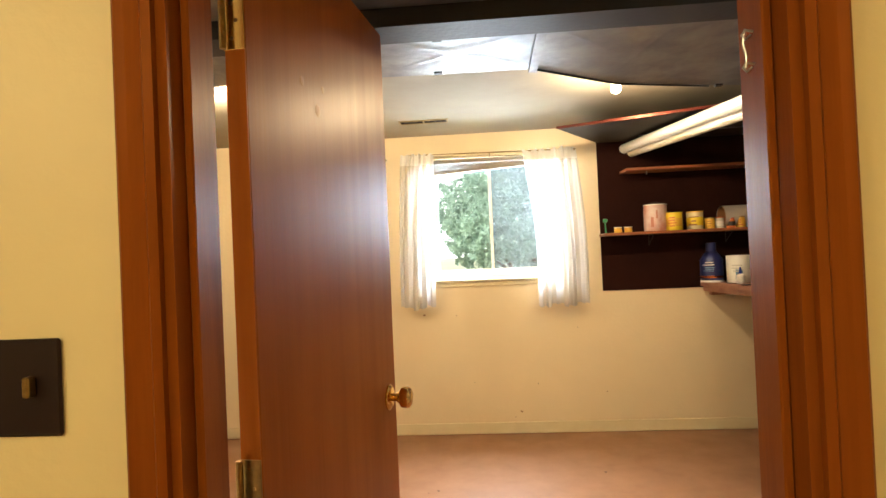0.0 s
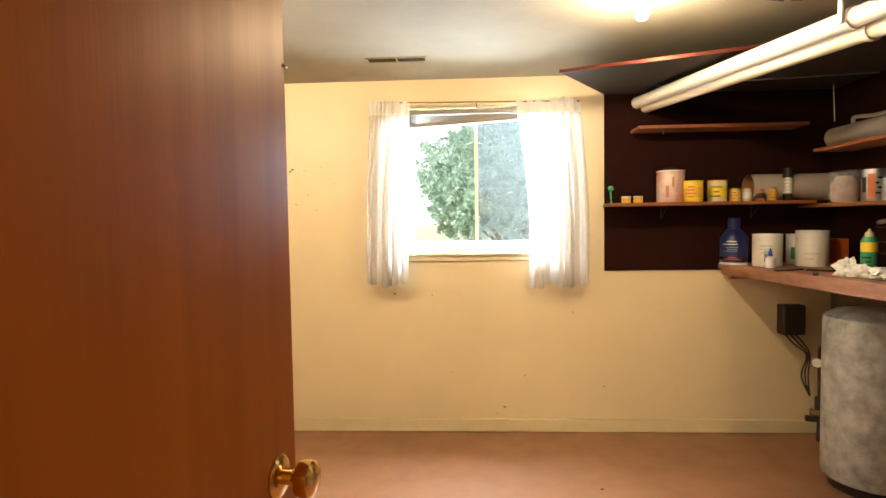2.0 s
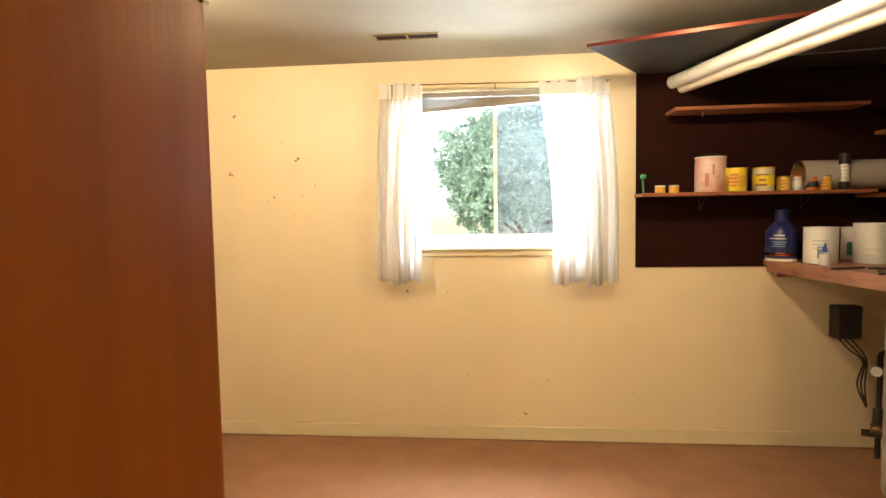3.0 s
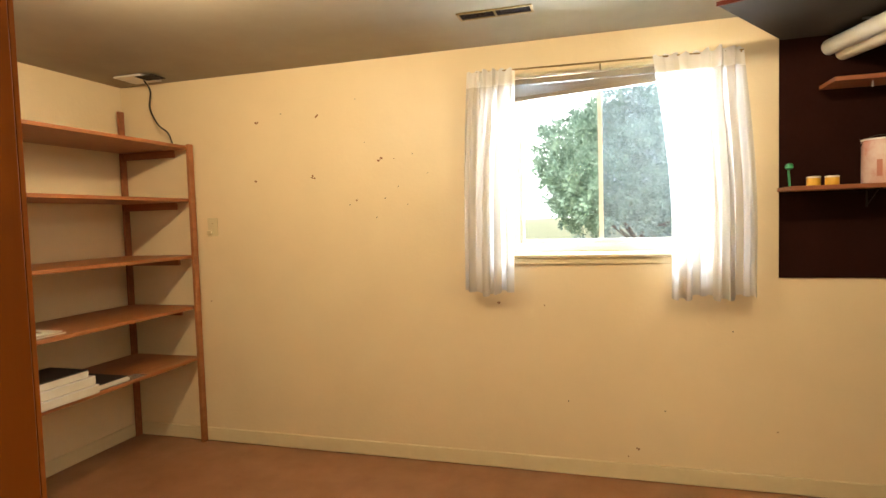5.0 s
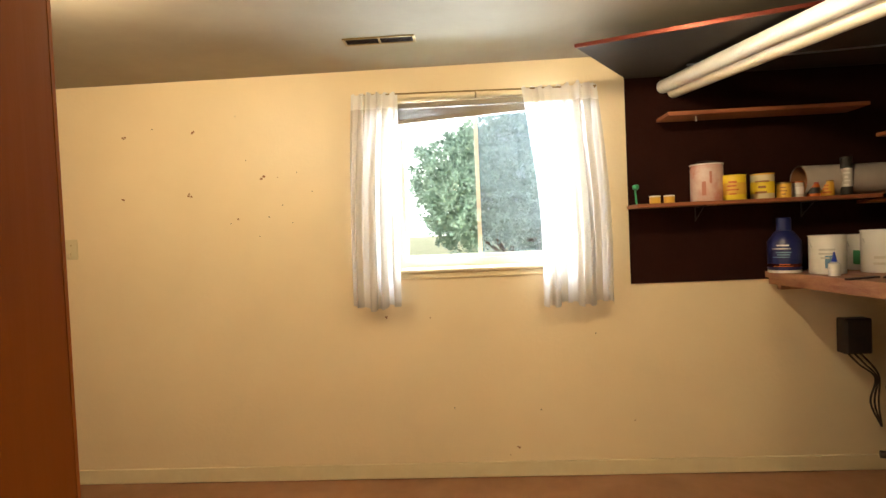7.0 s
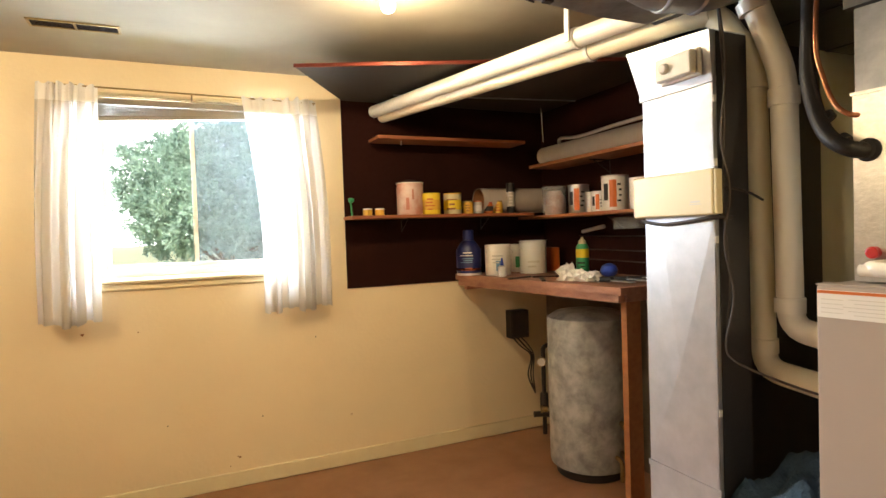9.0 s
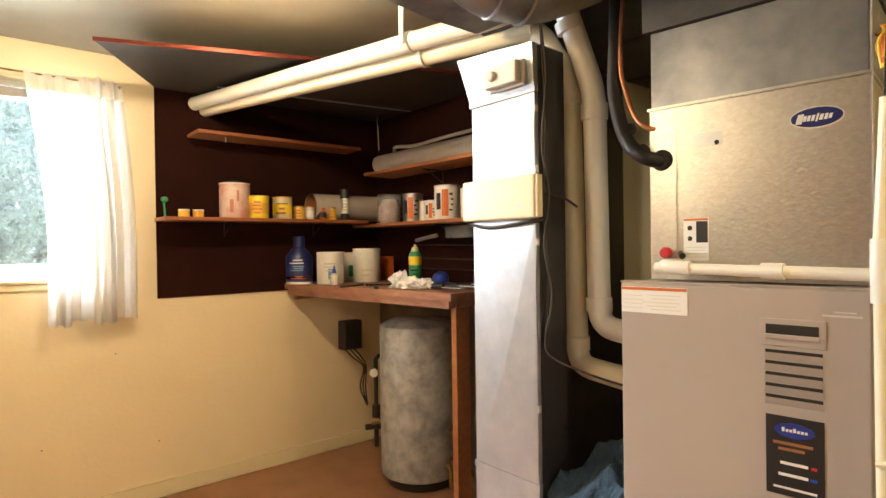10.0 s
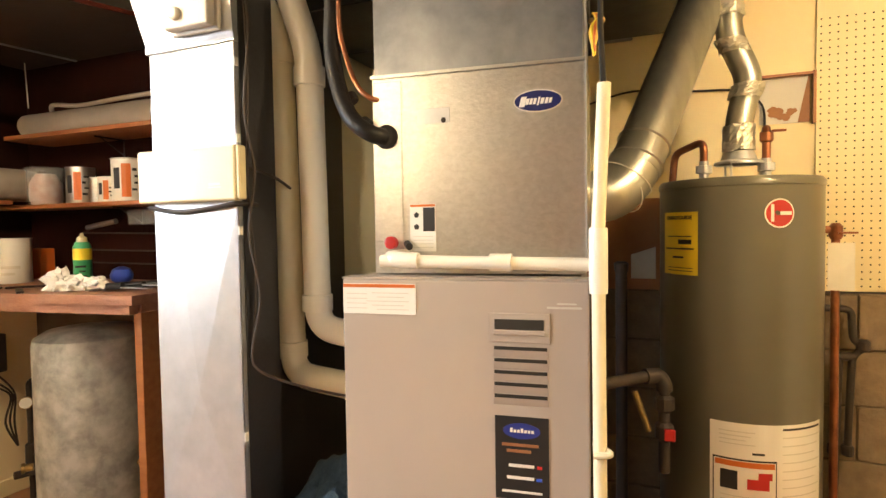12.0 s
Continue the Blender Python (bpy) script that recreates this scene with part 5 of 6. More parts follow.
# blanket heap between duct and furnace
bl = thing("plastic_bin", (2.98, 3.12, 0), "low grey plastic bin holding a blue blanket", "bin")
part("bin", box(2.80, 3.00, 0.0, 3.20, 3.24, 0.50, 0.01), "greyplastic", bl)
part("rim", box(2.79, 2.992, 0.50, 3.21, 3.248, 0.515, 0.004), "greyplastic", bl)
bk = thing("blanket", (2.98, 3.10, 0.51), "crumpled fuzzy blue grey blanket heaped on the bin", "blanket")
bm = bmesh.new()
n = 36
g = []
for i in range(n + 1):
    row = []
    for j in range(n + 1):
        u, v = i / n, j / n
        x, y = 2.76 + 0.44 * u, 2.985 + 0.275 * v
        d = min(u, 1 - u, v, 1 - v)
        p = Vector((x * 9, y * 9, 1))
        z = 0.52 + 0.16 * min(d * 5, 1) ** 0.6 * (0.65 + 0.5 * noise.noise(p)) + 0.035 * noise.noise(p * 3) + 0.05 * (1 - v)
        row.append(bm.verts.new((x - 0.02 * (d < 0.03), y, z if d > 0.001 else 0.49)))
    g.append(row)
for i in range(n):
    for j in range(n):
        bm.faces.new((g[i][j], g[i + 1][j], g[i + 1][j + 1], g[i][j + 1]))
part("cloth", bm, "fabric", bk, smooth=True)

# ---- workbench corner ----
BX0, BY0, BZ = 2.90, 4.05, 1.088
wb = thing("workbench", (3.25, 4.7, 0), "worn red brown plank workbench fixed to the brown walls", "workbench")
YN = NORTH - 0.010
for k, (a, b, c, d) in enumerate(((2.905, 3.065, 3.070, 3.185), (3.070, 3.235, 3.190, 3.305), (3.240, 3.410, 3.310, 3.440), (3.415, 3.588, 3.445, 3.588))):
    part("plank", prism([(a, YN), (b, YN), (d, BY0 + 0.006 * (k % 2)), (c, BY0 + 0.006 * (k % 2))], BZ - 0.034, BZ - 0.001 * (k % 2)), "bench", wb)
part("front_rail", prism([(2.925, YN), (2.960, YN), (3.118, BY0 + 0.03), (3.083, BY0 + 0.03)], BZ - 0.070, BZ - 0.035), "bench", wb)
part("end_cleat", box(3.13, BY0 + 0.03, BZ - 0.070, 3.50, BY0 + 0.068, BZ - 0.035, 0.003), "bench", wb)
for y in (4.35, 4.62):
    part("batten", box(3.05, y, BZ - 0.055, 3.40, y + 0.05, BZ - 0.035, 0.002), "shelfx", wb)
part("wall_cleat", box(2.965, NORTH - 0.045, BZ - 0.10, 3.585, NORTH - 0.010, BZ - 0.033, 0.003), "bench", wb)
part("leg", box(3.165, BY0 + 0.072, 0.0, 3.250, BY0 + 0.110, BZ - 0.033, 0.002), "shelf", wb, "orange brown upright post")


def shelf_board(name, x0, y0, x1, y1, z, label, mat, brackets, along):
    ob = thing(name, ((x0 + x1) / 2, (y0 + y1) / 2, z), label, "wall shelf")
    part("board", box(x0, y0, z - 0.019, x1, y1, z, 0.002), mat, ob)
    for q in brackets:
        if along == "x":
            pts = [(q, NORTH - 0.012, z - 0.10), (q, NORTH - 0.012, z - 0.022), (q, NORTH - 0.16, z - 0.022)]
            dia = [(q, NORTH - 0.012, z - 0.095), (q, NORTH - 0.13, z - 0.024)]
        else:
            pts = [(EAST - 0.012, q, z - 0.10), (EAST - 0.012, q, z - 0.022), (EAST - 0.16, q, z - 0.022)]
            dia = [(EAST - 0.012, q, z - 0.095), (EAST - 0.13, q, z - 0.024)]
        br = part("bracket", tube(pts, 0.004, 6), "iron", ob)
        part("brace", tube(dia, 0.003, 6), "iron", br)
    return ob


shelf_board("wall_shelf", 2.19, NORTH - 0.215, 3.38, NORTH - 0.010, 1.468, "long brown wooden shelf on the dark wall, crowded with cans", "shelfx", (2.55, 3.10), "x")
up = shelf_board("wall_shelf", 2.36, NORTH - 0.20, 3.34, NORTH - 0.010, 1.925, "bare brown wooden shelf high on the dark wall", "shelfx", (), "x")
part("screw", turned((2.52, NORTH - 0.14, 1.880), [(0.004, 0), (0.004, 0.025)], seg=8), "steel", up)
shelf_board("wall_shelf", 3.385, 3.72, EAST - 0.010, NORTH - 0.010, 1.445, "brown wooden shelf on the side wall under cans and tubs", "shelf", (4.6,), "y")
shelf_board("wall_shelf", 3.36, 3.72, EAST - 0.010, 5.20, 1.765, "brown wooden shelf holding rolled vinyl", "shelf", (4.7,), "y")


def on_side(bm, x, y, z):
    bmesh.ops.translate(bm, vec=(x, y, z), verts=bm.verts)
    return bm


rl = thing("vinyl_roll", (3.46, 4.5, 1.80), "long roll of pale grey vinyl flooring lying on the shelf", "roll")
part("roll", tube([(3.46, 3.75, 1.822), (3.46, 5.17, 1.822)], 0.056, 24), "roll", rl, smooth=True)
part("loose_edge", tube(smooth_path([(3.47, 5.02, 1.885), (3.44, 4.96, 1.905), (3.45, 4.8, 1.89), (3.44, 4.5, 1.895), (3.45, 4.2, 1.90), (3.46, 3.9, 1.89)], 5), 0.010, 8), "roll", rl, smooth=True)
hs = thing("hanging_string", (3.56, 5.2, 2.0), "thin pale string hanging in the corner", "string")
part("string", tube([(3.50, 5.25, 2.148), (3.51, 5.25, 1.93)], 0.0025, 6), "paper", hs)


def can(name, x, y, z, r, h, body, lid, label, band=None, rim=True, lipmat=None):
    ob = thing(name, (x, y, z), label, "paint can" if "can" in name else "container", "cans and tubs on the shelves")
    part("body", turned((x, y, z + 0.0005), [(r * 0.97, 0), (r, 0.004), (r, h - 0.006), (r * 0.97, h)], seg=22), body, ob, smooth=True)
    if lid:
        part("lid", turned((x, y, z + h + 0.001), [(r * 1.03, 0), (r * 1.03, 0.006), (r * 0.9, 0.007), (r * 0.88, 0.003)], seg=22), lid, ob, smooth=True)
    if band:
        part("printed_band", turned((x, y, z + h * 0.22), [(r + 0.0008, 0), (r + 0.0008, h * 0.5)], seg=22, cap=False), band, ob, smooth=True)
    return ob


def arc_label(name, x, y, r, a0, a1, z0, z1, mat, parent, off=0.0012):
    """A printed patch bent round an upright can; angles in degrees from the world x axis."""
    bm = bmesh.new()
    n = max(2, int(abs(a1 - a0) / 12))
    rows = []
    for i in range(n + 1):
        a = radians(a0 + (a1 - a0) * i / n)
        rows.append([bm.verts.new((x + (r + off + d) * math.cos(a), y + (r + off + d) * math.sin(a), z)) for z in (z0, z1) for d in (0, 0.0003)])
    for p, q in zip(rows, rows[1:]):
        bm.faces.new((p[1], q[1], q[3], p[3])); bm.faces.new((p[0], q[0], q[2], p[2]))
        bm.faces.new((p[0], q[0], q[1], p[1])); bm.faces.new((p[2], q[2], q[3], p[3]))
    return part(name, bm, mat, parent)


def print_lines(x, y, r, z0, z1, parent, mat, seed, a=238, spread=34, n=4):
    rnd = random.Random(seed)
    for k in range(n):
        z = z1 - (z1 - z0) * (k + 0.5) / n
        w = spread * rnd.uniform(0.45, 1.0)
        c = a + rnd.uniform(-6, 6)
        arc_label("printed_bar", x, y, r, c - w, c + w, z - (z1 - z0) / n * rnd.uniform(0.15, 0.32), z + (z1 - z0) / n * 0.15, mat, parent)


ZS, ZB, ZE = 1.4685, 1.0885, 1.4455
hk = thing("green_hook_tool", (2.235, NORTH - 0.04, ZS), "small green plastic tool standing on the shelf", "tool")
part("handle", tube([(2.235, NORTH - 0.04, ZS), (2.235, NORTH - 0.02, ZS + 0.08)], 0.005, 8), "green", hk)
part("head", turned((2.235, NORTH - 0.03, ZS + 0.095), [(0.006, -0.014), (0.017, -0.006), (0.017, 0.010), (0.008, 0.016)], seg=14), "green", hk, smooth=True)
can("small_jar", 2.300, 5.26, ZS, 0.027, 0.033, "amber", "white", "tiny yellow jar with a white lid")
can("small_jar", 2.372, 5.26, ZS, 0.027, 0.033, "amber", "white", "tiny yellow jar with a white lid")
pc = can("paint_can", 2.575, 5.29, ZS, 0.080, 0.185, "pinkcan", "white", "tall pinkish white paint tub with a drip and wire handle")
arc_label("red_patch", 2.575, 5.29, 0.080, 232, 246, ZS + 0.03, ZS + 0.10, "pinkpatch", pc)
arc_label("red_patch", 2.575, 5.29, 0.080, 258, 266, ZS + 0.09, ZS + 0.15, "pinkpatch", pc)
part("bail", tube([(2.575 + 0.084 * math.cos(a), 5.29, ZS + 0.165 + 0.045 * math.sin(a)) for a in [math.pi * i / 14 for i in range(15)]], 0.002, 6), "iron", pc)
c_ = can("paint_can", 2.690, 5.245, ZS, 0.058, 0.118, "yellow", "yellow", "yellow printed wood stain can", "amber")
print_lines(2.690, 5.245, 0.0590, ZS + 0.02, ZS + 0.10, c_, "orange", 1, n=4)
c_ = can("paint_can", 2.845, 5.27, ZS, 0.055, 0.120, "cream", "amber", "cream and yellow paint can", "yellow")
print_lines(2.845, 5.27, 0.056, ZS + 0.02, ZS + 0.10, c_, "cardboard", 2, n=3)
c_ = can("small_can", 2.940, 5.25, ZS, 0.034, 0.070, "amber", "darkbrass", "small yellow stain can")
print_lines(2.940, 5.25, 0.034, ZS + 0.01, ZS + 0.06, c_, "cardboard", 3, n=3)
can("small_can", 3.010, 5.26, ZS, 0.030, 0.072, "greyplastic", "orange", "small grey and orange can", "label")
can("small_can", 3.085, 5.25, ZS, 0.030, 0.062, "orange", "red", "small dark red can", "black")
c_ = can("small_can", 3.150, 5.25, ZS, 0.034, 0.070, "amber", "darkbrass", "small yellow stain can")
print_lines(3.150, 5.25, 0.034, ZS + 0.01, ZS + 0.06, c_, "orange", 4, n=3)
c_ = can("spray_can", 3.235, 5.23, ZS, 0.026, 0.182, "black", "black", "black spray can with a pale band", "greyplastic")
print_lines(3.235, 5.23, 0.027, ZS + 0.04, ZS + 0.14, c_, "label", 5, n=5)
vr = thing("vinyl_offcut", (3.28, 5.31, ZS), "rolled offcut of grey vinyl lying on the shelf", "roll")
part("roll", turned((3.04, 5.300, ZS + 0.081), [(0.080, 0), (0.080, 0.50)], axis=(1, 0, 0), seg=28, cap=False), "roll", vr, smooth=True)
part("roll_inner", turned((3.041, 5.300, ZS + 0.081), [(0.074, 0), (0.074, 0.498)], axis=(1, 0, 0), seg=28, cap=False), "cardboard", vr, smooth=True)
part("roll_core", turned((3.30, 5.300, ZS + 0.081), [(0.055, 0), (0.055, 0.02)], axis=(1, 0, 0), seg=20), "hole", vr)
tb = can("plastic_tub", 3.475, 5.09, ZE, 0.078, 0.165, "clear", None, "cloudy clear plastic tub with rags inside")
part("contents", turned((3.475, 5.09, ZE + 0.004), [(0.060, 0), (0.070, 0.03), (0.068, 0.10), (0.04, 0.145)], seg=14), "pinkcan", tb, smooth=True)
part("lid", turned((3.475, 5.09, ZE + 0.166), [(0.084, 0), (0.084, 0.010), (0.07, 0.011)], seg=22), "clear", tb, smooth=True)
c_ = can("paint_can", 3.480, 4.855, ZE, 0.060, 0.160, "steel", "steel", "metal paint can with an orange and black label")
arc_label("orange_stripe", 3.480, 4.855, 0.060, 206, 236, ZE + 0.016, ZE + 0.144, "orange", c_)
arc_label("black_stripe", 3.480, 4.855, 0.060, 176, 200, ZE + 0.048, ZE + 0.128, "black", c_)
print_lines(3.480, 4.855, 0.060, ZE + 0.032, ZE + 0.136, c_, "black", 6, a=252, spread=12, n=4)
can("small_can", 3.490, 4.755, ZE, 0.034, 0.110, "steel", "steel", "small bare metal can")
c_ = can("small_can", 3.450, 4.64, ZE, 0.040, 0.105, "label", "label", "small white and orange can")
arc_label("orange_stripe", 3.450, 4.64, 0.040, 206, 236, ZE + 0.011, ZE + 0.095, "orange", c_)
arc_label("black_stripe", 3.450, 4.64, 0.040, 176, 200, ZE + 0.032, ZE + 0.084, "black", c_)
print_lines(3.450, 4.64, 0.040, ZE + 0.021, ZE + 0.089, c_, "black", 8, a=252, spread=12, n=4)
c_ = can("paint_can", 3.470, 4.53, ZE, 0.070, 0.180, "label", "steel", "white paint can with an orange and black label")
arc_label("orange_stripe", 3.470, 4.53, 0.070, 206, 236, ZE + 0.018, ZE + 0.162, "orange", c_)
arc_label("black_stripe", 3.470, 4.53, 0.070, 176, 200, ZE + 0.054, ZE + 0.144, "black", c_)
print_lines(3.470, 4.53, 0.070, ZE + 0.036, ZE + 0.153, c_, "black", 7, a=252, spread=12, n=4)
can("paint_can", 3.470, 4.33, ZE, 0.060, 0.150, "label", "label", "white paint can partly behind the duct")

# on the bench
jg = thing("glue_bottle", (2.945, 5.27, ZB), "tall dark blue bottle of adhesive with printed label", "bottle")
part("body", turned((2.945, 5.27, ZB + 0.014), [(0.075, 0), (0.077, 0.01), (0.077, 0.145), (0.050, 0.185), (0.034, 0.200)], seg=24), "navy", jg, smooth=True)
part("base_ring", turned((2.945, 5.27, ZB + 0.0005), [(0.077, 0), (0.077, 0.013)], seg=24), "label", jg)
print_lines(2.945, 5.27, 0.0782, ZB + 0.115, ZB + 0.15, jg, "label", 13, a=235, n=2)
print_lines(2.945, 5.27, 0.0785, ZB + 0.03, ZB + 0.05, jg, "orange", 14, a=240, n=2)
part("cap", turned((2.945, 5.27, ZB + 0.215), [(0.034, 0), (0.034, 0.06), (0.028, 0.066)], seg=20), "navy", jg, smooth=True)
print_lines(2.945, 5.27, 0.0782, ZB + 0.075, ZB + 0.112, jg, "blueprint", 17, a=236, n=3)
part("printed_band", turned((2.945, 5.27, ZB + 0.030), [(0.0778, 0), (0.0778, 0.016)], seg=24, cap=False), "redtrim", jg)
bks = []
for x, y, r, h, lab in ((3.068, 5.12, 0.078, 0.178, "white plastic paint bucket with blue print"), (3.33, 5.27, 0.070, 0.170, "white plastic bucket standing behind another"), (3.307, 5.10, 0.083, 0.195, "plain white plastic bucket with wire handle")):
    b = can("bucket", x, y, ZB, r, h, "white", "white", lab)
    part("bail", tube([(x + (r + 0.003) * math.cos(a), y - 0.02 * math.sin(a), ZB + h * 0.85 - 0.07 * math.sin(a)) for a in [math.pi * i / 14 for i in range(15)]], 0.002, 6), "steel", b)
    bks.append(b)
arc_label("blue_print", 3.068, 5.12, 0.079, 232, 262, ZB + 0.03, ZB + 0.09, "blueprint", bks[0])
print_lines(3.068, 5.12, 0.079, ZB + 0.07, ZB + 0.13, bks[0], "greyplastic", 11, n=3)
arc_label("green_print", 3.33, 5.27, 0.071, 205, 240, ZB + 0.03, ZB + 0.10, "green", bks[1])
print_lines(3.307, 5.10, 0.084, ZB + 0.03, ZB + 0.09, bks[2], "paper", 12, n=2)
gb = thing("nozzle_bottle", (3.02, 4.99, ZB), "small white bottle with a blue pointed nozzle", "bottle")
part("body", turned((3.02, 4.99, ZB + 0.0005), [(0.024, 0), (0.025, 0.005), (0.025, 0.055), (0.012, 0.065)], seg=16), "label", gb, smooth=True)
part("nozzle", turned((3.02, 4.99, ZB + 0.066), [(0.012, 0), (0.010, 0.01), (0.003, 0.045)], seg=12), "blue", gb, smooth=True)
spc = thing("spray_can", (3.22, 4.50, ZB), "green and yellow aerosol can with a pale cap", "spray can")
part("body", turned((3.22, 4.50, ZB + 0.0005), [(0.031, 0), (0.033, 0.004), (0.033, 0.165), (0.024, 0.185)], seg=22), "green", spc, smooth=True)
print_lines(3.22, 4.50, 0.0335, ZB + 0.02, ZB + 0.10, spc, "black", 15, a=225, n=4)
part("yellow_band", turned((3.22, 4.50, ZB + 0.115), [(0.0336, 0), (0.0336, 0.045)], seg=22, cap=False), "yellow", spc)
part("cap", turned((3.22, 4.50, ZB + 0.186), [(0.020, 0), (0.018, 0.018), (0.008, 0.024), (0.006, 0.036)], seg=16), "cream", spc, smooth=True)
ts = thing("crumpled_tissue", (3.12, 4.42, ZB), "crumpled white paper tissue lying on the bench", "tissue")
rnd = random.Random(4)
bm = bmesh.new()
for k in range(3):
    c = Vector((3.12 + 0.02 * k, 4.50 - 0.075 * k, ZB + 0.026))
    made = bmesh.ops.create_icosphere(bm, subdivisions=3, radius=1.0)["verts"]
    for v in made:
        d = v.co.normalized()
        r = 0.6 + 0.7 * abs(noise.noise(d * 2.3 + Vector((k * 5, 0, 0)))) + 0.25 * noise.noise(d * 6 + Vector((k, 3, 0)))
        v.co = c + Vector((d.x * 0.050 * r, d.y * 0.075 * r, max(d.z * (0.075 if k == 0 else 0.040) * r, -0.025)))
part("tissue", bm, "tissue", ts)
bb = thing("blue_ball", (3.40, 4.51, ZB), "small dark blue round container on the bench", "container")
part("ball", turned((3.40, 4.51, ZB + 0.0005), [(0.02, 0), (0.042, 0.018), (0.046, 0.038), (0.036, 0.062), (0.012, 0.074)], seg=22), "blue", bb, smooth=True)
for k in range(4):
    tl = thing("hand_tool", (3.2 + 0.05 * k, 4.28 - 0.03 * k, ZB), "worn metal hand tool with a dark handle on the bench", "tool", "tools scattered on the bench")
    p0 = Vector((3.16 + 0.06 * k, 4.33 - 0.04 * k, ZB + 0.016))
    part("handle", tube([p0, p0 + Vector((0.02, -0.10, 0.004))], 0.013, 10), "black", tl, smooth=True)
    part("blade", box(p0.x + 0.008, p0.y - 0.24, ZB + 0.012 + 0.006 * k, p0.x + 0.034, p0.y - 0.101, ZB + 0.016 + 0.006 * k), "steel", tl)
for k, (x, y, a) in enumerate(((3.02, 4.80, 20), (3.18, 4.75, -35), (3.05, 4.62, 60))):
    sc = thing("wood_offcut", (x, y, ZB), "dark thin offcut lying on the bench", "offcut")
    bm = box(-0.09, -0.012, 0.0005, 0.09, 0.012, 0.009, 0.002)
    bmesh.ops.transform(bm, matrix=pose(x, y, ZB, 0, 0, a), verts=bm.verts)
    part("strip", bm, "switch", sc)
wt = thing("wall_rack", (3.56, 4.6, 1.25), "dark wire tool rack with tools hanging above the bench", "tool rack")
for z in (1.16, 1.22, 1.30):
    part("rail", tube([(3.55, 4.15, z), (3.55, 4.95, z + 0.01)], 0.004, 6), "iron", wt)
part("drill", tube(smooth_path([(3.50, 4.85, 1.335), (3.50, 4.75, 1.35), (3.50, 4.66, 1.362)], 4), 0.012, 10), "steel", wt, "grey metal tool")
part("clear_box", box(3.47, 4.36, 1.345, 3.56, 4.55, 1.41, 0.004), "clear", wt)
rdb = thing("red_box", (3.54, 5.1, 1.1), "small dark red box at the back of the bench", "box")
part("box", box(3.46, 5.13, ZB + 0.0005, 3.53, 5.22, ZB + 0.15, 0.003), "orange", rdb)

# tank, electrical box and fittings below the bench
tk = thing("pressure_tank", (3.365, 4.66, 0), "weathered mottled galvanised water tank under the bench", "water tank")
TC, TR = (3.365, 4.66), 0.222
part("shell", turned((TC[0], TC[1], 0.045), [(TR - 0.03, 0), (TR - 0.004, 0.012), (TR, 0.03), (TR, 0.795), (TR - 0.006, 0.822), (TR - 0.05, 0.850), (0.02, 0.872)], seg=48), "tank", tk, smooth=True)
part("foot_ring", turned((TC[0], TC[1], 0.0), [(TR - 0.035, 0), (TR - 0.035, 0.046)], seg=40), "black", tk)
part("side_bung", turned((TC[0] - TR * 0.80 - 0.004, TC[1] + TR * 0.62, 0.33), [(0.016, 0), (0.016, 0.03), (0.022, 0.031), (0.022, 0.042)], axis=(-0.8, 0.6, 0), seg=12), "darkbrass", tk)
for z in (0.36, 0.52):
    part("drain_valve", turned((TC[0] + 0.03, TC[1] - TR - 0.002, z - 0.2), [(0.014, 0), (0.014, 0.04), (0.022, 0.042), (0.022, 0.06)], axis=(-0.3, -1, 0), seg=12), "darkbrass", tk)
part("drain_cock", tube(rounded_path([(TC[0] - 0.03, TC[1] - TR - 0.03, 0.16), (TC[0] - 0.05, TC[1] - TR - 0.09, 0.16), (TC[0] - 0.05, TC[1] - TR - 0.09, 0.06)], 0.02), 0.011, 10), "darkbrass", tk, smooth=True)
eb = thing("electrical_box", (3.30, 5.38, 0.75), "dark grey metal pump switch box on the cream wall", "electrical box")
part("box", box(3.270, NORTH - 0.075, 0.640, 3.408, NORTH - 0.0005, 0.825, 0.005), "iron", eb)
part("cover", box(3.276, NORTH - 0.083, 0.648, 3.402, NORTH - 0.0755, 0.817, 0.004), "iron", eb)
for k in range(3):
    part("cable", tube(smooth_path([(3.30 + 0.03 * k, NORTH - 0.04, 0.642), (3.34 + 0.03 * k, NORTH - 0.07, 0.585), (3.40 + 0.01 * k, NORTH - 0.10, 0.52), (3.36 + 0.02 * k, NORTH - 0.12, 0.40), (3.40, NORTH - 0.14, 0.28)], 5), 0.005, 8), "iron", eb, smooth=True)
gg = thing("pressure_gauge", (3.33, 5.14, 0.50), "small round white pressure gauge on black pipework", "pressure gauge")
part("stem", tube(rounded_path([(3.40, 5.16, 0.04), (3.40, 5.16, 0.60), (3.46, 5.16, 0.62)], 0.02), 0.014, 12), "iron", gg, smooth=True)
part("case", turned((3.345, 5.10, 0.525), [(0.027, 0), (0.029, 0.004), (0.029, 0.020)], axis=(-0.5, -0.85, 0.1), seg=20), "darkbrass", gg)
part("dial_face", turned(Vector((3.345, 5.10, 0.525)) + Vector((-0.5, -0.85, 0.1)).normalized() * 0.0205, [(0.025, 0), (0.025, 0.001)], axis=(-0.5, -0.85, 0.1), seg=20), "label", gg)
part("tee", turned((3.40, 5.16, 0.20), [(0.022, 0), (0.026, 0.006), (0.026, 0.10), (0.022, 0.106)], seg=12), "iron", gg)
gp2 = thing("floor_pipe", (3.40, 5.12, 0.1), "black pipe elbow at the floor beside the tank", "pipe")
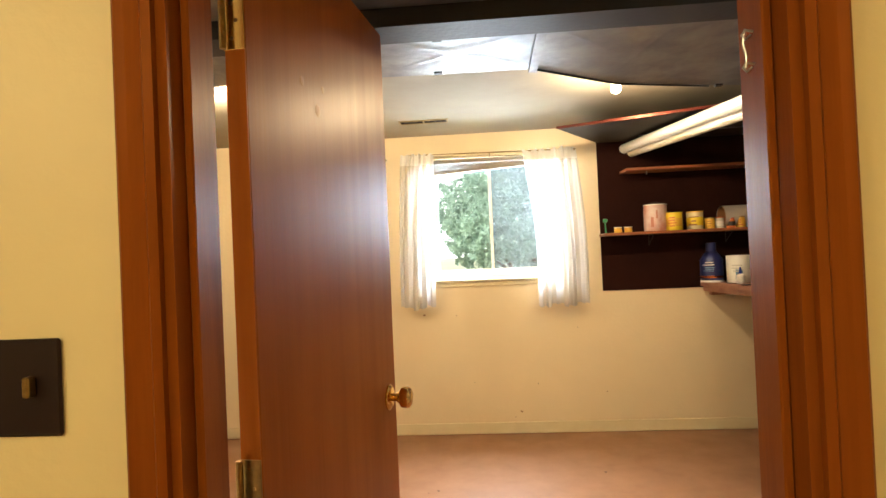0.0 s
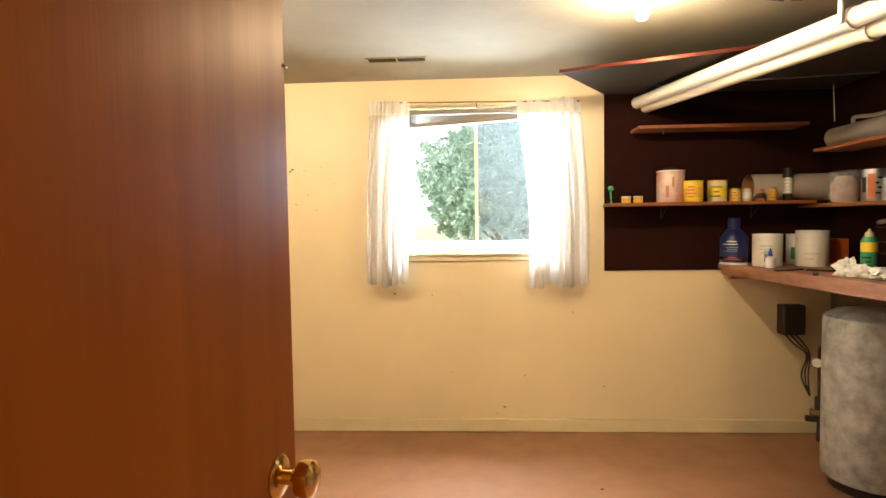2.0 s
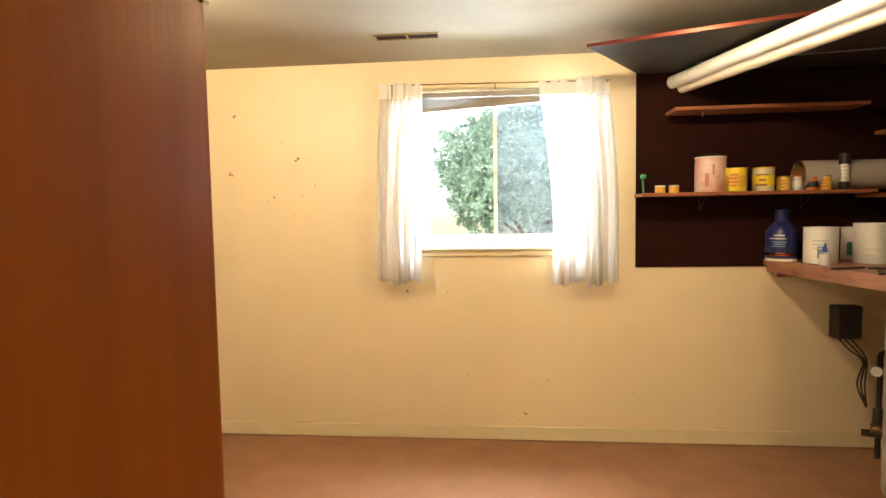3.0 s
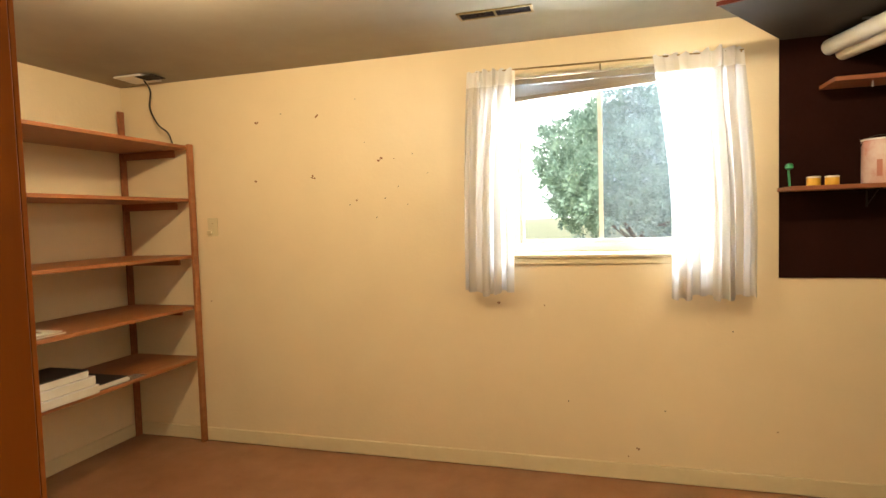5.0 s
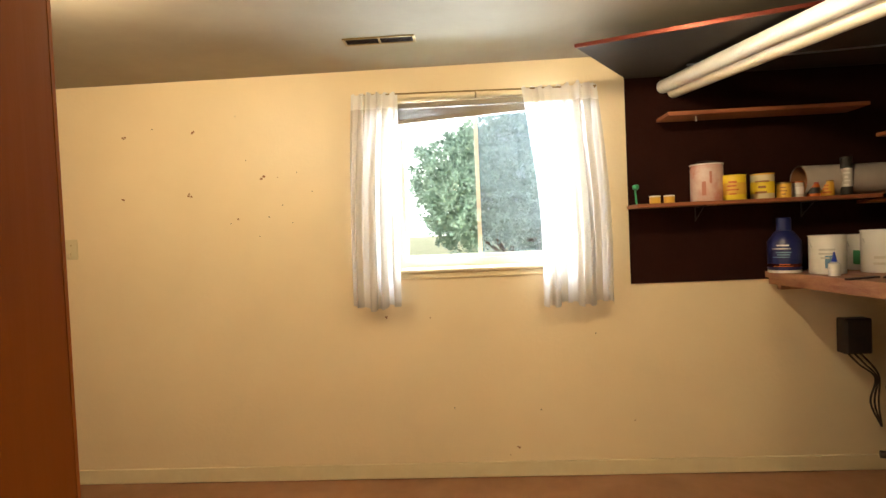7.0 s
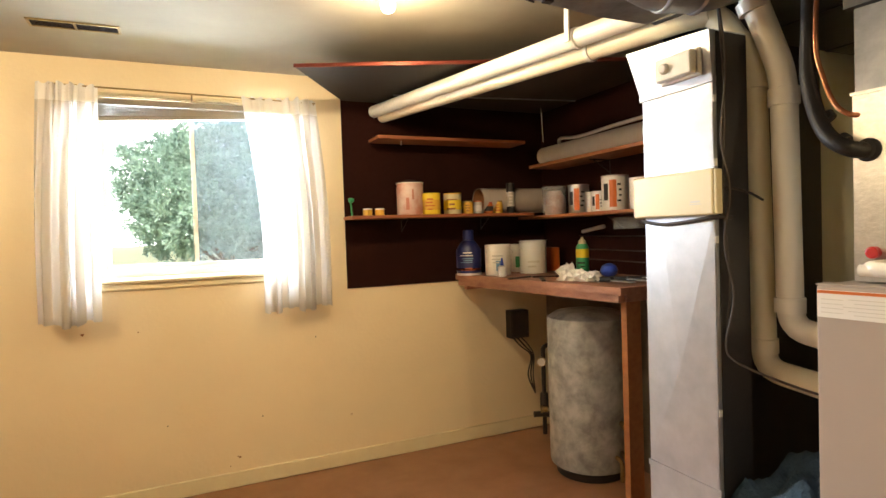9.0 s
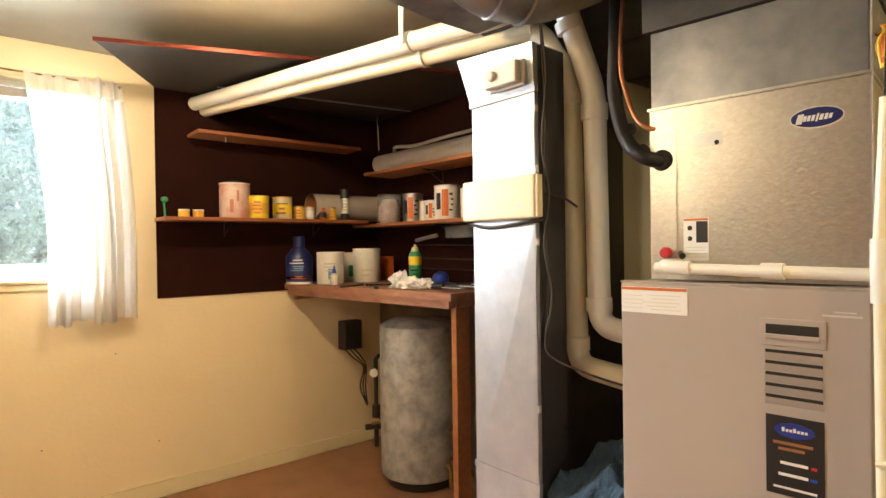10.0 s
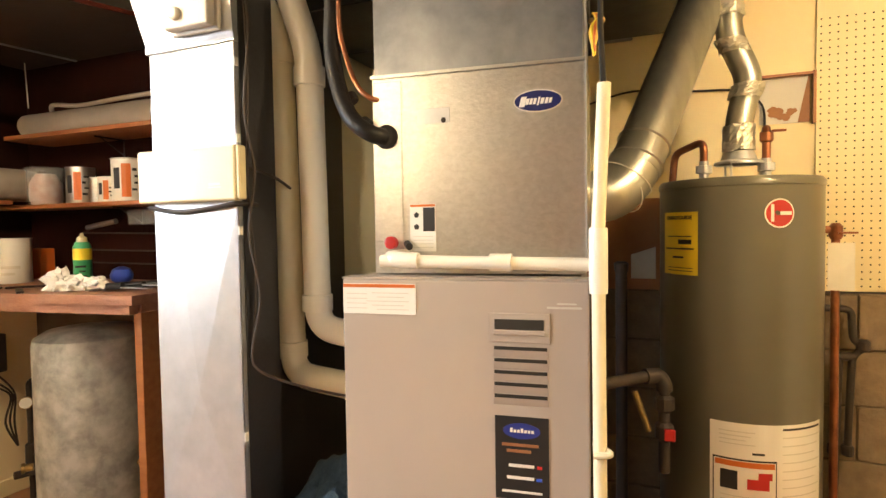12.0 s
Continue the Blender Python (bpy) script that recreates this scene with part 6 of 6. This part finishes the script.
part("pipe", tube(rounded_path([(3.30, 5.13, 0.19), (3.38, 5.10, 0.19), (3.42, 5.02, 0.19), (3.46, 4.90, 0.19)], 0.03), 0.018, 12), "iron", gp2, smooth=True)

# ---- storage shelving on the west wall ----
su = thing("storage_shelving", (-1.35, 4.2, 0), "built-in brown wooden shelving of five long boards", "shelving")
SY0, SY1, SX = 2.95, NORTH - 0.014, -1.05
for k, (z, t) in enumerate(((1.872, 0.020), (1.545, 0.020), (1.192, 0.020), (0.872, 0.020), (0.545, 0.020))):
    part("shelf", box(WEST + 0.013, SY0 + 0.002, z - t, SX - 0.024, SY1 - 0.001, z, 0.002), "shelf", su)
    part("cleat", box(WEST + 0.03, NORTH - 0.034, z - t - 0.045, SX - 0.14, NORTH - 0.016, z - t - 0.0005), "shelfx", su)
for y in (SY1 - 0.02, SY0):
    part("front_upright", box(SX - 0.0235, y - 0.022, 0.0, SX - 0.002, y + 0.020, 1.880, 0.002), "shelf", su)
part("back_upright", box(WEST + 0.0125, NORTH - 0.055, 0.0, WEST + 0.030, NORTH - 0.014, 2.12), "shelfx", su)
part("back_upright", box(WEST + 0.0125, SY0 + 0.02, 0.0, WEST + 0.030, SY0 + 0.06, 2.12), "shelfx", su)


def slab_stack(name, label, cat, x0, y0, z, sizes, mats):
    ob = thing(name, (x0, y0, z), label, cat)
    zz = z + 0.0006
    for i, (w, d, h, dx, dy) in enumerate(sizes):
        b = part("binder" if h > 0.015 else "magazine", box(x0 + dx, y0 + dy, zz, x0 + dx + w, y0 + dy + d, zz + h * 0.86, 0.0015), "paper", ob)
        part("cover", box(x0 + dx - 0.002, y0 + dy - 0.002, zz + h * 0.87, x0 + dx + w, y0 + dy + d, zz + h), mats[i % len(mats)], b)
        zz += h + 0.0006
    return ob


slab_stack("binder_stack", "stack of white binders with dark covers on the low shelf", "binders", -1.33, 4.22, 0.545, [(0.27, 0.40, 0.044, 0, 0), (0.26, 0.38, 0.044, 0, 0.01), (0.25, 0.36, 0.038, 0, 0)], ["label", "label", "black"])
slab_stack("magazine_pile", "thin dark magazines spread on the low shelf", "magazines", -1.36, 4.62, 0.545, [(0.27, 0.22, 0.014, 0, 0), (0.26, 0.20, 0.012, 0.01, 0.01)], ["label", "black"])
slab_stack("magazine_pile", "few worn brown magazines on the shelf", "magazines", -1.36, 4.20, 0.872, [(0.25, 0.30, 0.008, 0, 0), (0.24, 0.26, 0.008, 0.01, 0.02), (0.22, 0.20, 0.008, 0, 0)], ["cardboard", "paper", "cardboard"])
gs = thing("plastic_sheet", (-1.15, 4.5, 0.55), "cloudy plastic strip laid along the shelf front", "plastic sheet")
part("sheet", box(-1.16, 4.2, 0.5455, -1.078, 4.95, 0.5475), "clear", gs)

ol = thing("wall_outlet", (-0.945, NORTH - 0.003, 1.36), "cream outlet plate on the cream wall", "outlet")
part("plate", box(-0.982, NORTH - 0.006, 1.305, -0.908, NORTH - 0.0005, 1.420, 0.002), "cream", ol)
part("screw", turned((-0.945, NORTH - 0.0062, 1.385), [(0.004, 0), (0.003, 0.001)], axis=(0, -1, 0), seg=10), "darkbrass", ol)
part("plug", box(-0.975, NORTH - 0.022, 1.318, -0.945, NORTH - 0.0065, 1.345, 0.003), "cream", ol)

# foundation blocks behind the water heater
foot = bpy.data.objects["wall_east_footing"]
blk = box(EAST2 - 0.050, 0.003, 0.003, EAST2 - 0.0305, 0.397, 0.193, 0.003)
bme = bpy.data.meshes.new("block")
blk.to_mesh(bme); blk.free()
bme.materials.append(M["block"])
for row in range(5):
    for col in range(7):
        y = 0.905 + 0.40 * col - (0.20 if row % 2 else 0.0)
        b = new("block", bme)
        b.location = (0.0015 * ((row * 3 + col) % 3), y, 0.095 + 0.196 * row - 0.02)
        b.parent = foot

# nail holes and stains on the long wall
MARKS = [(-0.2, 1.99, 7), (-0.6, 1.98, 6), (-0.43, 2.02, 3), (-0.62, 1.63, 6), (-0.23, 1.64, 8), (0.19, 1.72, 9), (0.27, 1.72, 4), (0.22, 1.5, 3), (0.3, 1.56, 3), (0.39, 1.74, 3), (0.47, 1.63, 2), (0.04, 1.49, 5), (0.0, 1.47, 3), (0.16, 1.39, 3), (0.05, 2.07, 2), (0.1, 1.82, 2), (0.35, 1.46, 2), (-0.99, 0.9, 4), (1.1, 0.9, 4), (0.85, 0.91, 5), (2.0, 0.78, 3), (1.69, 0.37, 3), (1.56, 0.16, 5), (1.51, 0.12, 4), (1.21, 0.39, 3), (2.2, 0.3, 4)]
rnd = random.Random(2)
for x, z, s in MARKS:
    nh = thing("nail_hole", (x, NORTH, z), "small dark chipped nail hole in the cream wall", "nail hole", "nail holes in the wall")
    bm = bmesh.new()
    for k in range(1 + (s > 4) * 2):
        cx, cz, r = x + rnd.uniform(-1, 1) * 0.0016 * s, z + rnd.uniform(-1, 1) * 0.001 * s, 0.0010 * s + 0.0014
        vs = []
        for i in range(7):
            t = 6.283 * i / 7
            q = r * rnd.uniform(0.5, 1.1)
            vs.append(bm.verts.new((cx + q * math.cos(t), NORTH - 0.0006 - 0.0002 * k, cz + q * math.sin(t) * 0.8)))
        bm.faces.new(vs)
    part("chip", bm, "cardboard" if s > 3 else "switch", nh)
for k in range(10):
    x, y = rnd.uniform(0.3, 2.6), rnd.uniform(2.8, 5.2)
    cr = thing("floor_crumb", (x, y, 0), "small dark crumb on the brown floor", "debris", "crumbs on the floor")
    s = rnd.uniform(0.004, 0.010)
    bm = bmesh.new()
    bmesh.ops.create_icosphere(bm, subdivisions=1, radius=s)
    for v in bm.verts:
        v.co = Vector((x + v.co.x * rnd.uniform(0.7, 1.5), y + v.co.y, 0.002 + abs(v.co.z) * 0.4))
    part("crumb", bm, "switch", cr)
